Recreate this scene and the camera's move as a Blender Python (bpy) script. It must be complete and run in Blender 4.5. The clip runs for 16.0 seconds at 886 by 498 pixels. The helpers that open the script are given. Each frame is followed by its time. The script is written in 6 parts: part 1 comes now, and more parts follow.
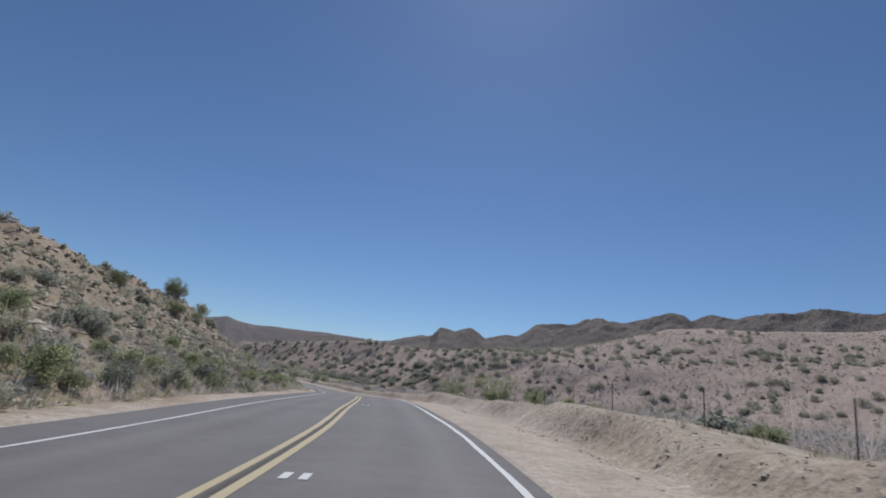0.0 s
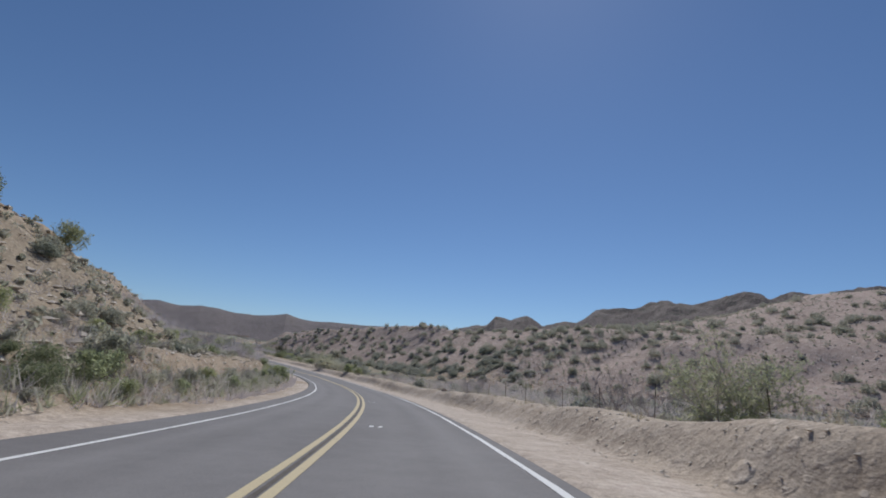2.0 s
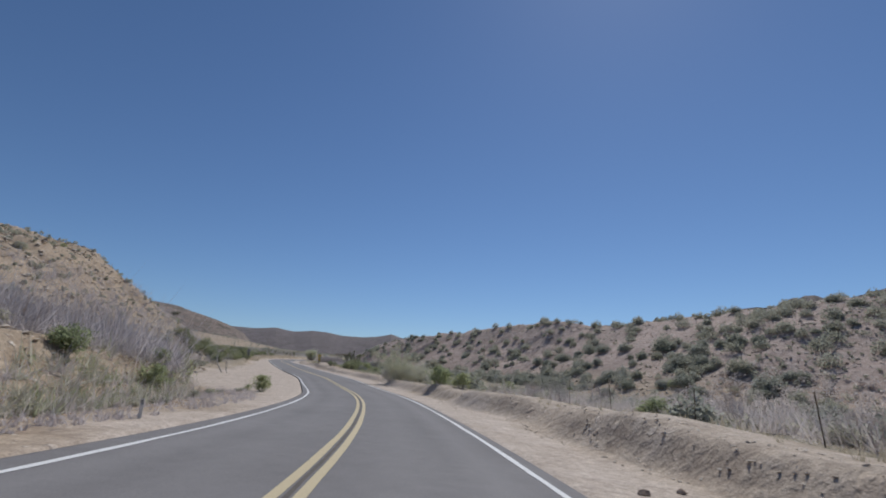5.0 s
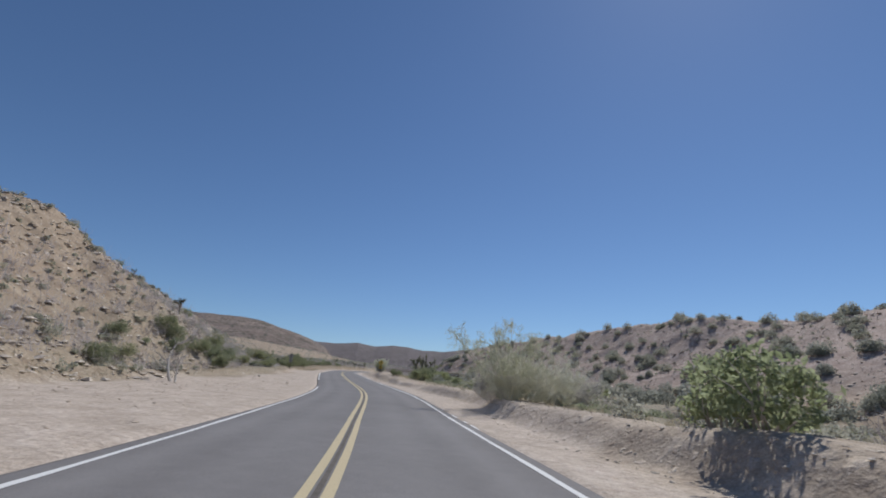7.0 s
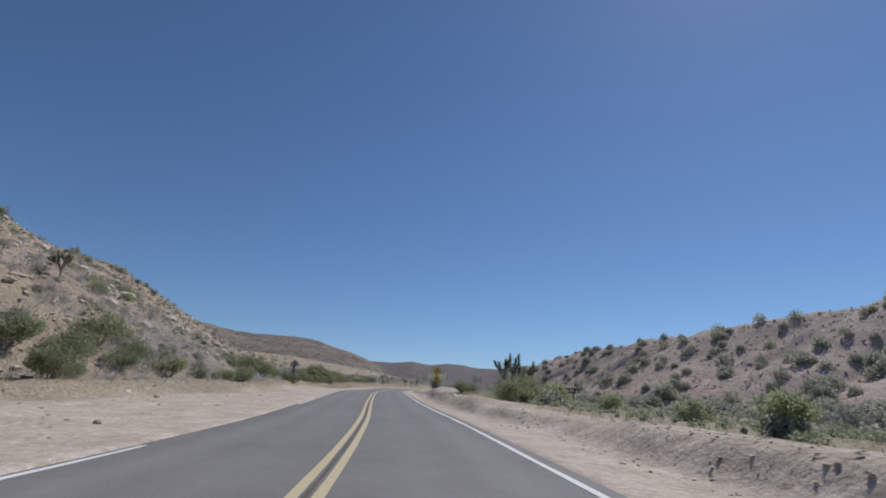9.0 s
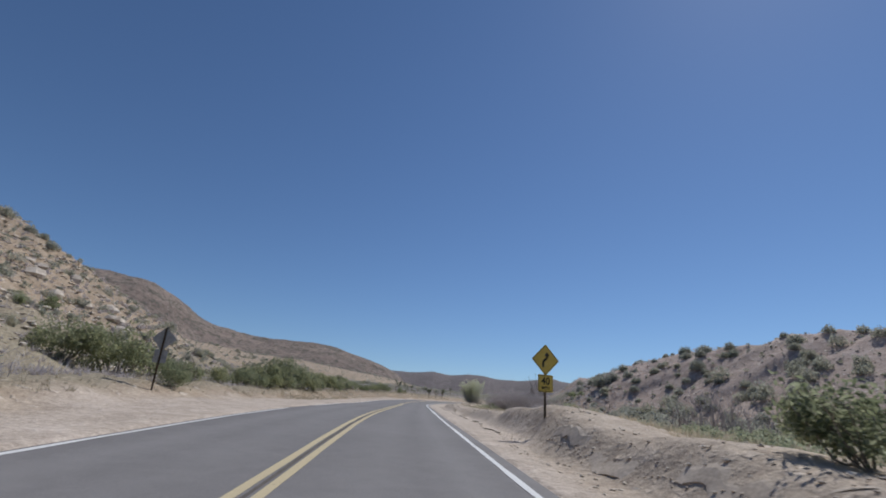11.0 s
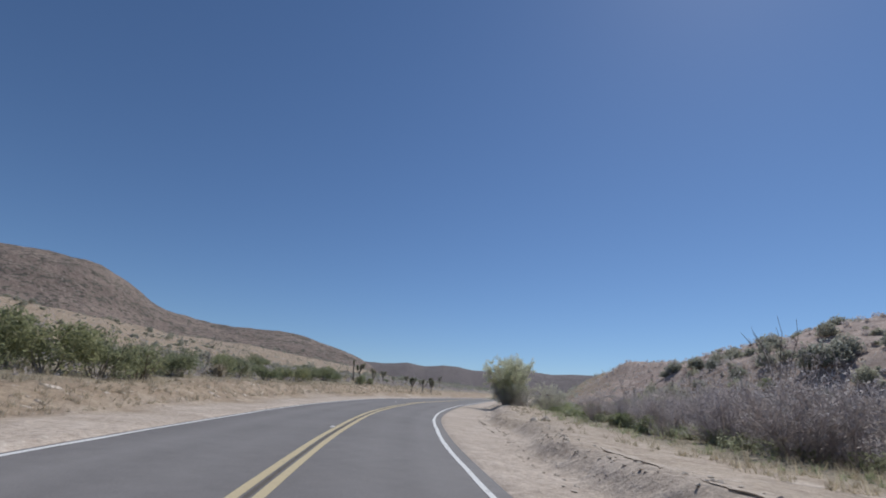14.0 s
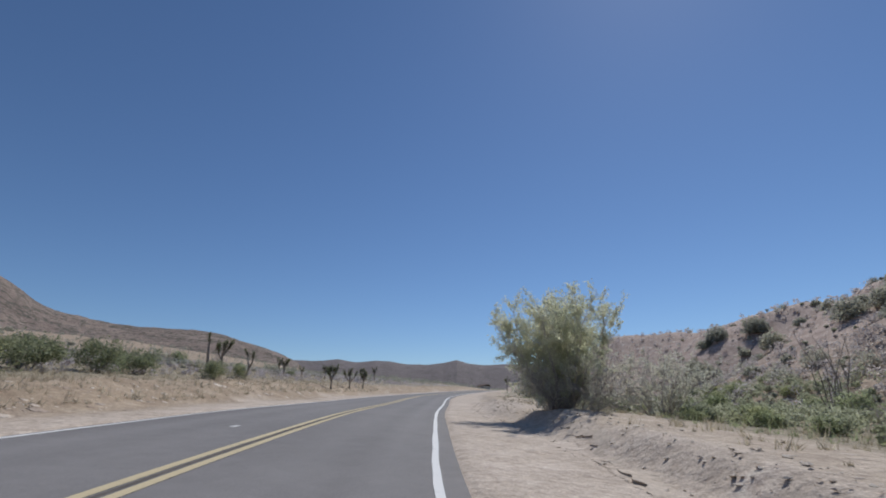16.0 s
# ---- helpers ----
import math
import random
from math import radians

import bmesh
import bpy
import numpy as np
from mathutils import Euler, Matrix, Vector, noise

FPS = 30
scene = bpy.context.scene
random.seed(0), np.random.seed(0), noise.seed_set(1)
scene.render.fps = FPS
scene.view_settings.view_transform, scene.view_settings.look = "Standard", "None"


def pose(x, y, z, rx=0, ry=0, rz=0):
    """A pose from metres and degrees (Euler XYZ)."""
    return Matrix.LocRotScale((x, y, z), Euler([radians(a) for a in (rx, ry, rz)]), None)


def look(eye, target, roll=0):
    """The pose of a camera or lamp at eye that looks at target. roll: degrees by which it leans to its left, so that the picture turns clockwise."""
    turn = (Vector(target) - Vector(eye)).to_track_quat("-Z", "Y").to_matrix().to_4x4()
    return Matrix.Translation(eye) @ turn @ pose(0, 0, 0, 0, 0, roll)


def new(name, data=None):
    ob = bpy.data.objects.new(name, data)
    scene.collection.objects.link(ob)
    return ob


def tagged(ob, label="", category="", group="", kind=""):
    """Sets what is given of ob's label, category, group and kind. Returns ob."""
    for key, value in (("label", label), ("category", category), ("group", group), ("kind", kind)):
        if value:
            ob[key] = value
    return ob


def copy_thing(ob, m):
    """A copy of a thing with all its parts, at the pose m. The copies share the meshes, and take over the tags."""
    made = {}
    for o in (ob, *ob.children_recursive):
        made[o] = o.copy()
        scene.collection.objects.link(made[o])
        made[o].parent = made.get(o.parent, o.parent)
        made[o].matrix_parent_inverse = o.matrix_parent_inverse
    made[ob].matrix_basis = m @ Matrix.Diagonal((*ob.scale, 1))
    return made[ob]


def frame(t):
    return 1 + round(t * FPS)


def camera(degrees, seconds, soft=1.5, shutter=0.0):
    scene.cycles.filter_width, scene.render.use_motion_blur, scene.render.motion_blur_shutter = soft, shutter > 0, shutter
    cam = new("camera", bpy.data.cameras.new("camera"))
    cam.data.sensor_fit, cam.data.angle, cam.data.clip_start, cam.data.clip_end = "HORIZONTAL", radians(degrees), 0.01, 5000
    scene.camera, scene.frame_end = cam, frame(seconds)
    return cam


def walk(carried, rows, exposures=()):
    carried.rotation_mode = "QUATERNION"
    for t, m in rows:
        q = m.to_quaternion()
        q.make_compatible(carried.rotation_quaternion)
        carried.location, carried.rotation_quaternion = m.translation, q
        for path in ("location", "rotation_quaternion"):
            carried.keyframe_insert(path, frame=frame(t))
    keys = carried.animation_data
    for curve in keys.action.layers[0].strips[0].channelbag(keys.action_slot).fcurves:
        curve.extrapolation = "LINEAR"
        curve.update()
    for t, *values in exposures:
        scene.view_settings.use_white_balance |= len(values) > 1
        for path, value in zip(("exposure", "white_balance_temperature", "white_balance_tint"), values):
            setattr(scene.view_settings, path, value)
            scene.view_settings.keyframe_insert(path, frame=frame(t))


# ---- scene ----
cam = camera(85.4, 16.0, soft=1.85, shutter=0.06)

# seconds, place, yaw to the left of +y, pitch, roll
DRIVE = [
    (0.0, 0.00, -0.00, 0.00, 0.03, 15.47, 6.27),
    (0.5, -0.70, 11.13, -0.05, 1.37, 15.34, 6.05),
    (1.0, -1.64, 22.28, -0.17, 3.14, 14.91, 6.29),
    (1.5, -2.86, 33.21, -0.38, 4.77, 14.34, 5.43),
    (2.0, -4.33, 43.21, -0.70, 6.06, 13.89, 4.77),
    (2.5, -5.96, 52.50, -1.05, 7.52, 13.84, 4.49),
    (3.0, -7.80, 61.49, -1.41, 9.16, 13.91, 4.33),
    (3.5, -9.79, 70.20, -1.74, 11.05, 14.23, 3.17),
    (4.0, -12.02, 78.52, -1.99, 13.58, 14.72, 3.38),
    (4.5, -14.49, 86.33, -2.19, 15.81, 14.41, 3.57),
    (5.0, -17.16, 93.84, -2.34, 17.87, 15.00, 2.93),
    (5.5, -20.12, 101.29, -2.44, 19.80, 15.08, 2.09),
    (6.0, -23.42, 108.73, -2.50, 22.27, 15.78, 2.68),
    (6.5, -27.13, 116.16, -2.51, 24.88, 16.04, 3.03),
    (7.0, -31.25, 123.61, -2.49, 27.21, 16.19, 3.38),
    (7.5, -35.77, 131.14, -2.42, 28.83, 16.53, 4.21),
    (8.0, -40.63, 138.74, -2.32, 30.59, 16.78, 4.82),
    (8.5, -45.70, 146.09, -2.17, 32.18, 17.30, 3.36),
    (9.0, -50.65, 152.80, -1.98, 33.56, 17.92, 2.76),
    (9.5, -55.44, 159.11, -1.76, 34.41, 17.75, 3.40),
    (10.0, -60.61, 165.73, -1.49, 35.32, 17.96, 3.49),
    (10.5, -66.18, 172.64, -1.16, 36.05, 18.30, 3.67),
    (11.0, -72.11, 179.85, -0.78, 36.33, 18.95, 4.11),
    (11.5, -78.33, 187.40, -0.35, 35.82, 19.84, 4.59),
    (12.0, -84.32, 194.90, 0.06, 35.65, 19.04, 4.15),
    (12.5, -89.93, 201.96, 0.41, 35.13, 18.45, 4.01),
    (13.0, -95.02, 208.45, 0.68, 34.77, 17.16, 4.23),
    (13.5, -99.76, 214.56, 0.90, 34.14, 16.90, 3.25),
    (14.0, -104.50, 220.81, 1.10, 33.13, 18.17, 3.64),
    (14.5, -109.05, 226.89, 1.30, 32.24, 17.02, 3.32),
    (15.0, -113.34, 232.95, 1.47, 30.25, 16.97, 3.24),
    (15.5, -117.10, 238.96, 1.64, 27.62, 17.33, 1.22),
    (16.0, -120.33, 244.86, 1.79, 24.51, 17.78, 0.44),
]


def car_pose(x, y, z, yaw, pitch, roll):
    yaw, pitch = radians(yaw), radians(pitch)
    ahead = Vector((-math.sin(yaw) * math.cos(pitch), math.cos(yaw) * math.cos(pitch), math.sin(pitch)))
    eye = Vector((x, y, z))
    return look(eye, eye + ahead, roll)


walk(cam, [(row[0], car_pose(*row[1:])) for row in DRIVE], exposures=[(0.0, -0.06, 6150, 10), (5.2, -0.04, 6150, 10), (7.3, 0.05, 6150, 10), (16.0, 0.05, 6150, 10)])

# ---- daylight ----
SUN_AZIMUTH, SUN_HEIGHT = 6.0, 51.0
world = bpy.data.worlds.new("desert_sky")
scene.world = world
world.use_nodes = True
nodes, links = world.node_tree.nodes, world.node_tree.links
sky = nodes.new("ShaderNodeTexSky")
sky.sky_type = "NISHITA"
sky.sun_disc = False
sky.sun_elevation, sky.sun_rotation = radians(SUN_HEIGHT), radians(SUN_AZIMUTH)
sky.altitude, sky.air_density, sky.dust_density, sky.ozone_density = 1000, 1.0, 0.22, 6.2
background = nodes["Background"]
background.inputs["Strength"].default_value = 0.075
links.new(sky.outputs["Color"], background.inputs["Color"])

sun_data = bpy.data.lights.new("sun", "SUN")
sun_data.energy, sun_data.angle, sun_data.color = 3.2, radians(0.5), (1.0, 0.95, 0.88)
sun = new("sun", sun_data)
az, el = radians(SUN_AZIMUTH), radians(SUN_HEIGHT)
toward = Vector((math.sin(az) * math.cos(el), math.cos(az) * math.cos(el), math.sin(el)))
sun.matrix_world = look(toward * 200, (0, 0, 0))


# ---- materials ----
def material(name, build, rough=0.9):
    m = bpy.data.materials.new(name)
    m.use_nodes = True
    t = m.node_tree
    shader = t.nodes["Principled BSDF"]
    shader.inputs["Roughness"].default_value = rough
    shader.inputs["Specular IOR Level"].default_value = 0.25
    build(t, shader)
    return m


def node(t, kind, **values):
    n = t.nodes.new(kind)
    for key, value in values.items():
        if key in n.inputs:
            n.inputs[key].default_value = value
        else:
            setattr(n, key, value)
    return n


def grain(t, scale, detail=6.0, rough=0.6, space="Object"):
    """A noise at a real-world scale (features per metre)."""
    coords = t.nodes.new("ShaderNodeTexCoord")
    n = node(t, "ShaderNodeTexNoise", Scale=scale, Detail=detail, Roughness=rough)
    t.links.new(coords.outputs[space], n.inputs["Vector"])
    return n.outputs["Fac"]


def ramp(t, fac, stops):
    r = t.nodes.new("ShaderNodeValToRGB")
    while len(r.color_ramp.elements) < len(stops):
        r.color_ramp.elements.new(0.5)
    for e, (at, colour) in zip(r.color_ramp.elements, stops):
        e.position, e.color = at, (*colour, 1)
    t.links.new(fac, r.inputs["Fac"])
    return r.outputs["Color"]


def mix(t, fac, a, b, how="MIX"):
    m = t.nodes.new("ShaderNodeMix")
    m.data_type, m.blend_type = "RGBA", how
    for value, slot in ((fac, m.inputs[0]), (a, m.inputs[6]), (b, m.inputs[7])):
        if isinstance(value, (int, float)):
            slot.default_value = value
        elif isinstance(value, tuple):
            slot.default_value = (*value, 1)
        else:
            t.links.new(value, slot)
    return m.outputs[2]


def bump(t, shader, height, strength, distance):
    b = node(t, "ShaderNodeBump", Strength=strength, Distance=distance)
    t.links.new(height, b.inputs["Height"])
    t.links.new(b.outputs["Normal"], shader.inputs["Normal"])


def stepped(t, value, low, high):
    m = node(t, "ShaderNodeMapRange")
    m.inputs["From Min"].default_value, m.inputs["From Max"].default_value = low, high
    t.links.new(value, m.inputs["Value"])
    return m.outputs["Result"]


def plain(colours, scale, bumps=(0.3, 0.01), fine=None):
    """A surface of mottled colours at one scale, with fine grain on it."""
    def build(t, shader):
        coarse = grain(t, scale)
        colour = ramp(t, coarse, [(0.3, colours[0]), (0.7, colours[1])])
        small = grain(t, fine or scale * 9, 4)
        colour = mix(t, 0.5, colour, ramp(t, small, [(0.3, (0.3, 0.3, 0.3)), (0.7, (0.75, 0.75, 0.75))]), "OVERLAY")
        t.links.new(colour, shader.inputs["Base Color"])
        bump(t, shader, small, *bumps)
    return build


def leafy(colours, dry=None):
    """Leaves: each clump and each plant a little different."""
    def build(t, shader):
        info, geo = t.nodes.new("ShaderNodeObjectInfo"), t.nodes.new("ShaderNodeNewGeometry")
        a = ramp(t, geo.outputs["Random Per Island"], [(0.0, colours[0]), (0.6, colours[1]), (1.0, colours[2])])
        b = ramp(t, info.outputs["Random"], [(0.0, (0.42, 0.435, 0.41)), (0.5, (0.5, 0.5, 0.5)), (1.0, (0.58, 0.56, 0.51))])
        colour = mix(t, 1.0, a, b, "OVERLAY")
        t.links.new(colour, shader.inputs["Base Color"])
        through_leaf, both = t.nodes.new("ShaderNodeBsdfTranslucent"), t.nodes.new("ShaderNodeMixShader")
        t.links.new(colour, through_leaf.inputs["Color"])
        both.inputs[0].default_value = 0.6
        t.links.new(shader.outputs[0], both.inputs[1]), t.links.new(through_leaf.outputs[0], both.inputs[2])
        t.links.new(both.outputs[0], t.nodes["Material Output"].inputs["Surface"])
    return build


def pebbles(t, scale, share, largest=0.42):
    """Stones bedded in the soil: a mask with a random size for each, and a random shade."""
    coords, blur = t.nodes.new("ShaderNodeTexCoord"), node(t, "ShaderNodeTexNoise", Scale=scale * 2.2, Detail=2.0)
    t.links.new(coords.outputs["Object"], blur.inputs["Vector"])
    bent = node(t, "ShaderNodeVectorMath", operation="MULTIPLY_ADD")
    bent.inputs[1].default_value = (0.45 / scale, 0.45 / scale, 0.45 / scale)
    t.links.new(blur.outputs["Color"], bent.inputs[0]), t.links.new(coords.outputs["Object"], bent.inputs[2])
    cell, apart = node(t, "ShaderNodeTexVoronoi", Scale=scale), t.nodes.new("ShaderNodeSeparateColor")
    t.links.new(bent.outputs[0], cell.inputs["Vector"]), t.links.new(cell.outputs["Color"], apart.inputs["Color"])
    size = node(t, "ShaderNodeMapRange")
    for slot, value in (("From Min", 1 - share), ("From Max", 1.0), ("To Min", -0.04), ("To Max", largest)):
        size.inputs[slot].default_value = value
    t.links.new(apart.outputs["Red"], size.inputs["Value"])
    inside, mask = node(t, "ShaderNodeMath", operation="SUBTRACT"), node(t, "ShaderNodeMath", operation="MULTIPLY", use_clamp=True)
    t.links.new(size.outputs["Result"], inside.inputs[0]), t.links.new(cell.outputs["Distance"], inside.inputs[1])
    t.links.new(inside.outputs[0], mask.inputs[0])
    mask.inputs[1].default_value = 9.0
    return mask.outputs[0], apart.outputs["Green"]


def math_node(t, how, a, b):
    m = node(t, "ShaderNodeMath", operation=how)
    for value, slot in ((a, m.inputs[0]), (b, m.inputs[1])):
        if isinstance(value, (int, float)):
            slot.default_value = value
        else:
            t.links.new(value, slot)
    return m.outputs[0]


def soil(t, shader):
    """The desert ground. The mesh carries how sandy, how red and how grassy it is at each place."""
    sand = node(t, "ShaderNodeAttribute", attribute_name="sandy").outputs["Fac"]
    red = node(t, "ShaderNodeAttribute", attribute_name="reddish").outputs["Fac"]
    weeds = node(t, "ShaderNodeAttribute", attribute_name="weedy").outputs["Fac"]
    big, mid, small, tiny = grain(t, 0.12), grain(t, 0.9), grain(t, 6.0), grain(t, 30.0, 3)
    earth = ramp(t, mid, [(0.3, (0.27, 0.20, 0.13)), (0.52, (0.385, 0.30, 0.205)), (0.75, (0.50, 0.405, 0.295))])
    rust = ramp(t, mid, [(0.3, (0.355, 0.262, 0.222)), (0.55, (0.46, 0.358, 0.31)), (0.75, (0.56, 0.458, 0.405))])
    pale = ramp(t, mid, [(0.3, (0.42, 0.346, 0.278)), (0.55, (0.515, 0.434, 0.356)), (0.75, (0.60, 0.516, 0.438))])
    grass = ramp(t, small, [(0.3, (0.20, 0.17, 0.12)), (0.5, (0.285, 0.245, 0.175)), (0.7, (0.38, 0.33, 0.24))])
    colour = mix(t, red, earth, rust)
    colour = mix(t, stepped(t, big, 0.42, 0.62), colour, mix(t, 0.22, colour, (0.19, 0.15, 0.11)))
    edge = math_node(t, "ADD", weeds, math_node(t, "MULTIPLY", mid, 0.6))
    colour = mix(t, stepped(t, math_node(t, "SUBTRACT", edge, 0.3), 0.2, 0.8), colour, grass)
    # bedded stones, fewer in the loose sand and under grass
    bare = math_node(t, "SUBTRACT", 1.0, math_node(t, "MULTIPLY", sand, 0.93))
    bare = math_node(t, "MULTIPLY", bare, math_node(t, "SUBTRACT", 1.0, math_node(t, "MULTIPLY", weeds, 0.75)))
    patchy = stepped(t, grain(t, 0.22, 4), 0.28, 0.5)
    height = math_node(t, "MULTIPLY", small, 0.05)
    height = math_node(t, "ADD", height, math_node(t, "MULTIPLY", mid, 0.18))
    colour = mix(t, sand, colour, pale)
    for scale, share, tall in ((1.3, 0.40, 0.2), (2.7, 0.5, 0.1), (6.0, 0.55, 0.05)):
        mask, shade = pebbles(t, scale, share)
        mask = math_node(t, "MULTIPLY", math_node(t, "MULTIPLY", mask, bare), patchy)
        stone = ramp(t, shade, [(0.0, (0.27, 0.20, 0.155)), (0.35, (0.47, 0.39, 0.32)), (1.0, (0.74, 0.66, 0.57))])
        colour = mix(t, mask, colour, stone)
        height = math_node(t, "ADD", height, math_node(t, "MULTIPLY", mask, tall))
    speck = ramp(t, tiny, [(0.32, (0.26, 0.25, 0.24)), (0.5, (0.5, 0.5, 0.5)), (0.72, (0.72, 0.72, 0.71))])
    colour = mix(t, 0.55, colour, speck, "OVERLAY")
    t.links.new(mix(t, 0.6, colour, ramp(t, small, [(0.3, (0.30, 0.29, 0.28)), (0.7, (0.68, 0.68, 0.68))]), "OVERLAY"), shader.inputs["Base Color"])
    bump(t, shader, height, 0.8, 1.0)


def asphalt(t, shader):
    geo = t.nodes.new("ShaderNodeAttribute")
    geo.attribute_name = "across"
    wheel = stepped(t, geo.outputs["Fac"], 0.0, 1.0)
    big, mid, tiny = grain(t, 0.25), grain(t, 2.5), grain(t, 60.0, 3)
    colour = ramp(t, big, [(0.3, (0.172, 0.160, 0.154)), (0.7, (0.208, 0.195, 0.188))])
    colour = mix(t, 0.35, colour, ramp(t, mid, [(0.3, (0.4, 0.4, 0.4)), (0.7, (0.6, 0.6, 0.6))]), "OVERLAY")
    colour = mix(t, wheel, colour, mix(t, 0.45, colour, (0.265, 0.25, 0.24)))
    colour = mix(t, 0.5, colour, ramp(t, tiny, [(0.3, (0.34, 0.34, 0.34)), (0.7, (0.68, 0.68, 0.68))]), "OVERLAY")
    t.links.new(colour, shader.inputs["Base Color"])
    bump(t, shader, tiny, 0.35, 0.01)


def worn_paint(colour):
    def build(t, shader):
        wear, tiny = grain(t, 5.0, 8, 0.75), grain(t, 50.0, 3)
        c = mix(t, stepped(t, wear, 0.60, 0.72), colour, (0.13, 0.125, 0.12))
        c = mix(t, 0.4, c, ramp(t, tiny, [(0.3, (0.36, 0.36, 0.36)), (0.7, (0.62, 0.62, 0.62))]), "OVERLAY")
        t.links.new(c, shader.inputs["Base Color"])
        bump(t, shader, tiny, 0.2, 0.005)
    return build


def mountain_rock(low, high):
    def build(t, shader):
        big, mid = grain(t, 0.012), grain(t, 0.06, 8, 0.7)
        c = mix(t, 0.6, ramp(t, mid, [(0.35, low), (0.65, high)]), ramp(t, big, [(0.3, low), (0.7, high)]))
        scrub, patch = grain(t, 0.16, 3, 0.6), grain(t, 0.035, 4, 0.65)
        cover = math_node(t, "ADD", scrub, math_node(t, "MULTIPLY", math_node(t, "SUBTRACT", patch, 0.5), 0.5))
        c = mix(t, stepped(t, cover, 0.52, 0.57), c, mix(t, 0.75, c, (0.07, 0.072, 0.055)))
        crags = grain(t, 0.3, 3, 0.6)
        c = mix(t, stepped(t, crags, 0.60, 0.66), c, mix(t, 0.45, c, (0.5, 0.43, 0.36)))
        t.links.new(c, shader.inputs["Base Color"])
        bump(t, shader, mid, 0.8, 8.0)
    return build


SOIL = material("desert_soil", soil)
ASPHALT = material("worn_asphalt", asphalt, 0.85)
WHITE_PAINT = material("white_road_paint", worn_paint((0.72, 0.71, 0.68)), 0.7)
YELLOW_PAINT = material("yellow_road_paint", worn_paint((0.56, 0.465, 0.285)), 0.7)
SEAL = material("black_seal", plain(((0.10, 0.086, 0.072), (0.15, 0.13, 0.112)), 3.0))
FAR_ROCK = material("granite_mountain", mountain_rock((0.10, 0.078, 0.07), (0.235, 0.185, 0.165)))
NEAR_MESA = material("brown_scrub_mesa", mountain_rock((0.16, 0.122, 0.102), (0.34, 0.265, 0.215)))
# the purple cast of distance haze is put into this rock's colours
FAR_MESA = material("haze_tinted_mesa", mountain_rock((0.125, 0.105, 0.108), (0.225, 0.185, 0.182)))
STONE = material("pale_granite", plain(((0.46, 0.39, 0.31), (0.66, 0.58, 0.49)), 1.5, (0.5, 0.02)))
RUSTY_STONE = material("reddish_granite", plain(((0.25, 0.18, 0.13), (0.42, 0.33, 0.26)), 1.5, (0.5, 0.02)))
DARK_LEAF = material("dark_shrub_leaf", leafy(((0.29, 0.298, 0.245), (0.385, 0.39, 0.33), (0.48, 0.48, 0.42))), 0.8)
GREEN_LEAF = material("fresh_green_leaf", leafy(((0.28, 0.315, 0.17), (0.39, 0.42, 0.25), (0.50, 0.53, 0.34))), 0.7)
SAGE_LEAF = material("grey_sage_leaf", leafy(((0.37, 0.365, 0.29), (0.47, 0.46, 0.38), (0.56, 0.545, 0.46))), 0.85)
DRY_TWIG = material("dry_grey_twig", leafy(((0.44, 0.40, 0.41), (0.54, 0.495, 0.50), (0.64, 0.595, 0.595))), 0.9)
STRAW = material("dry_straw", leafy(((0.37, 0.32, 0.235), (0.48, 0.42, 0.32), (0.59, 0.53, 0.42))), 0.9)
WASH_LEAF = material("grey_green_wash_leaf", leafy(((0.30, 0.325, 0.215), (0.40, 0.42, 0.295), (0.50, 0.515, 0.385))), 0.8)
WILLOW_LEAF = material("pale_willow_leaf", leafy(((0.40, 0.41, 0.26), (0.52, 0.52, 0.36), (0.64, 0.63, 0.48))), 0.7)
PALE_SPRAY = material("pale_grey_spray", leafy(((0.62, 0.60, 0.51), (0.72, 0.705, 0.61), (0.80, 0.79, 0.71))), 0.8)
BARK = material("grey_brown_bark", plain(((0.19, 0.16, 0.135), (0.31, 0.27, 0.235)), 4.0, (0.6, 0.02)))
DEAD_WOOD = material("bleached_dead_wood", plain(((0.34, 0.30, 0.26), (0.52, 0.48, 0.43)), 4.0, (0.5, 0.015)))
SPIKE_LEAF = material("joshua_spike_leaf", leafy(((0.10, 0.115, 0.06), (0.155, 0.17, 0.095), (0.22, 0.225, 0.135))), 0.7)


# ---- the lie of the land ----
def lattice(ix, iy, seed):
    h = (ix.astype(np.int64) * 374761393 + iy.astype(np.int64) * 668265263 + seed * 144665) & 0xFFFFFFFF
    h = ((h ^ (h >> 13)) * 1274126177) & 0xFFFFFFFF
    return ((h ^ (h >> 16)) & 0xFFFF) / 65535.0


def value_noise(x, y, seed=0):
    x, y = np.asarray(x, float), np.asarray(y, float)
    ix, iy = np.floor(x), np.floor(y)
    fx, fy = x - ix, y - iy
    fx, fy = fx * fx * (3 - 2 * fx), fy * fy * (3 - 2 * fy)
    a, b = lattice(ix, iy, seed), lattice(ix + 1, iy, seed)
    c, d = lattice(ix, iy + 1, seed), lattice(ix + 1, iy + 1, seed)
    return (a * (1 - fx) + b * fx) * (1 - fy) + (c * (1 - fx) + d * fx) * fy - 0.5


def rugged(x, y, seed=0, octaves=4):
    """Noise from -1 to 1 or so, in octaves; features about one unit across."""
    total, gain = 0.0, 1.0
    for k in range(octaves):
        total = total + value_noise(x * 2 ** k + 17.3 * k, y * 2 ** k - 9.1 * k, seed + k) * gain
        gain *= 0.5
    return total


def ease(x, low, high):
    u = np.clip((np.asarray(x, float) - low) / (high - low), 0, 1)
    return u * u * (3 - 2 * u)


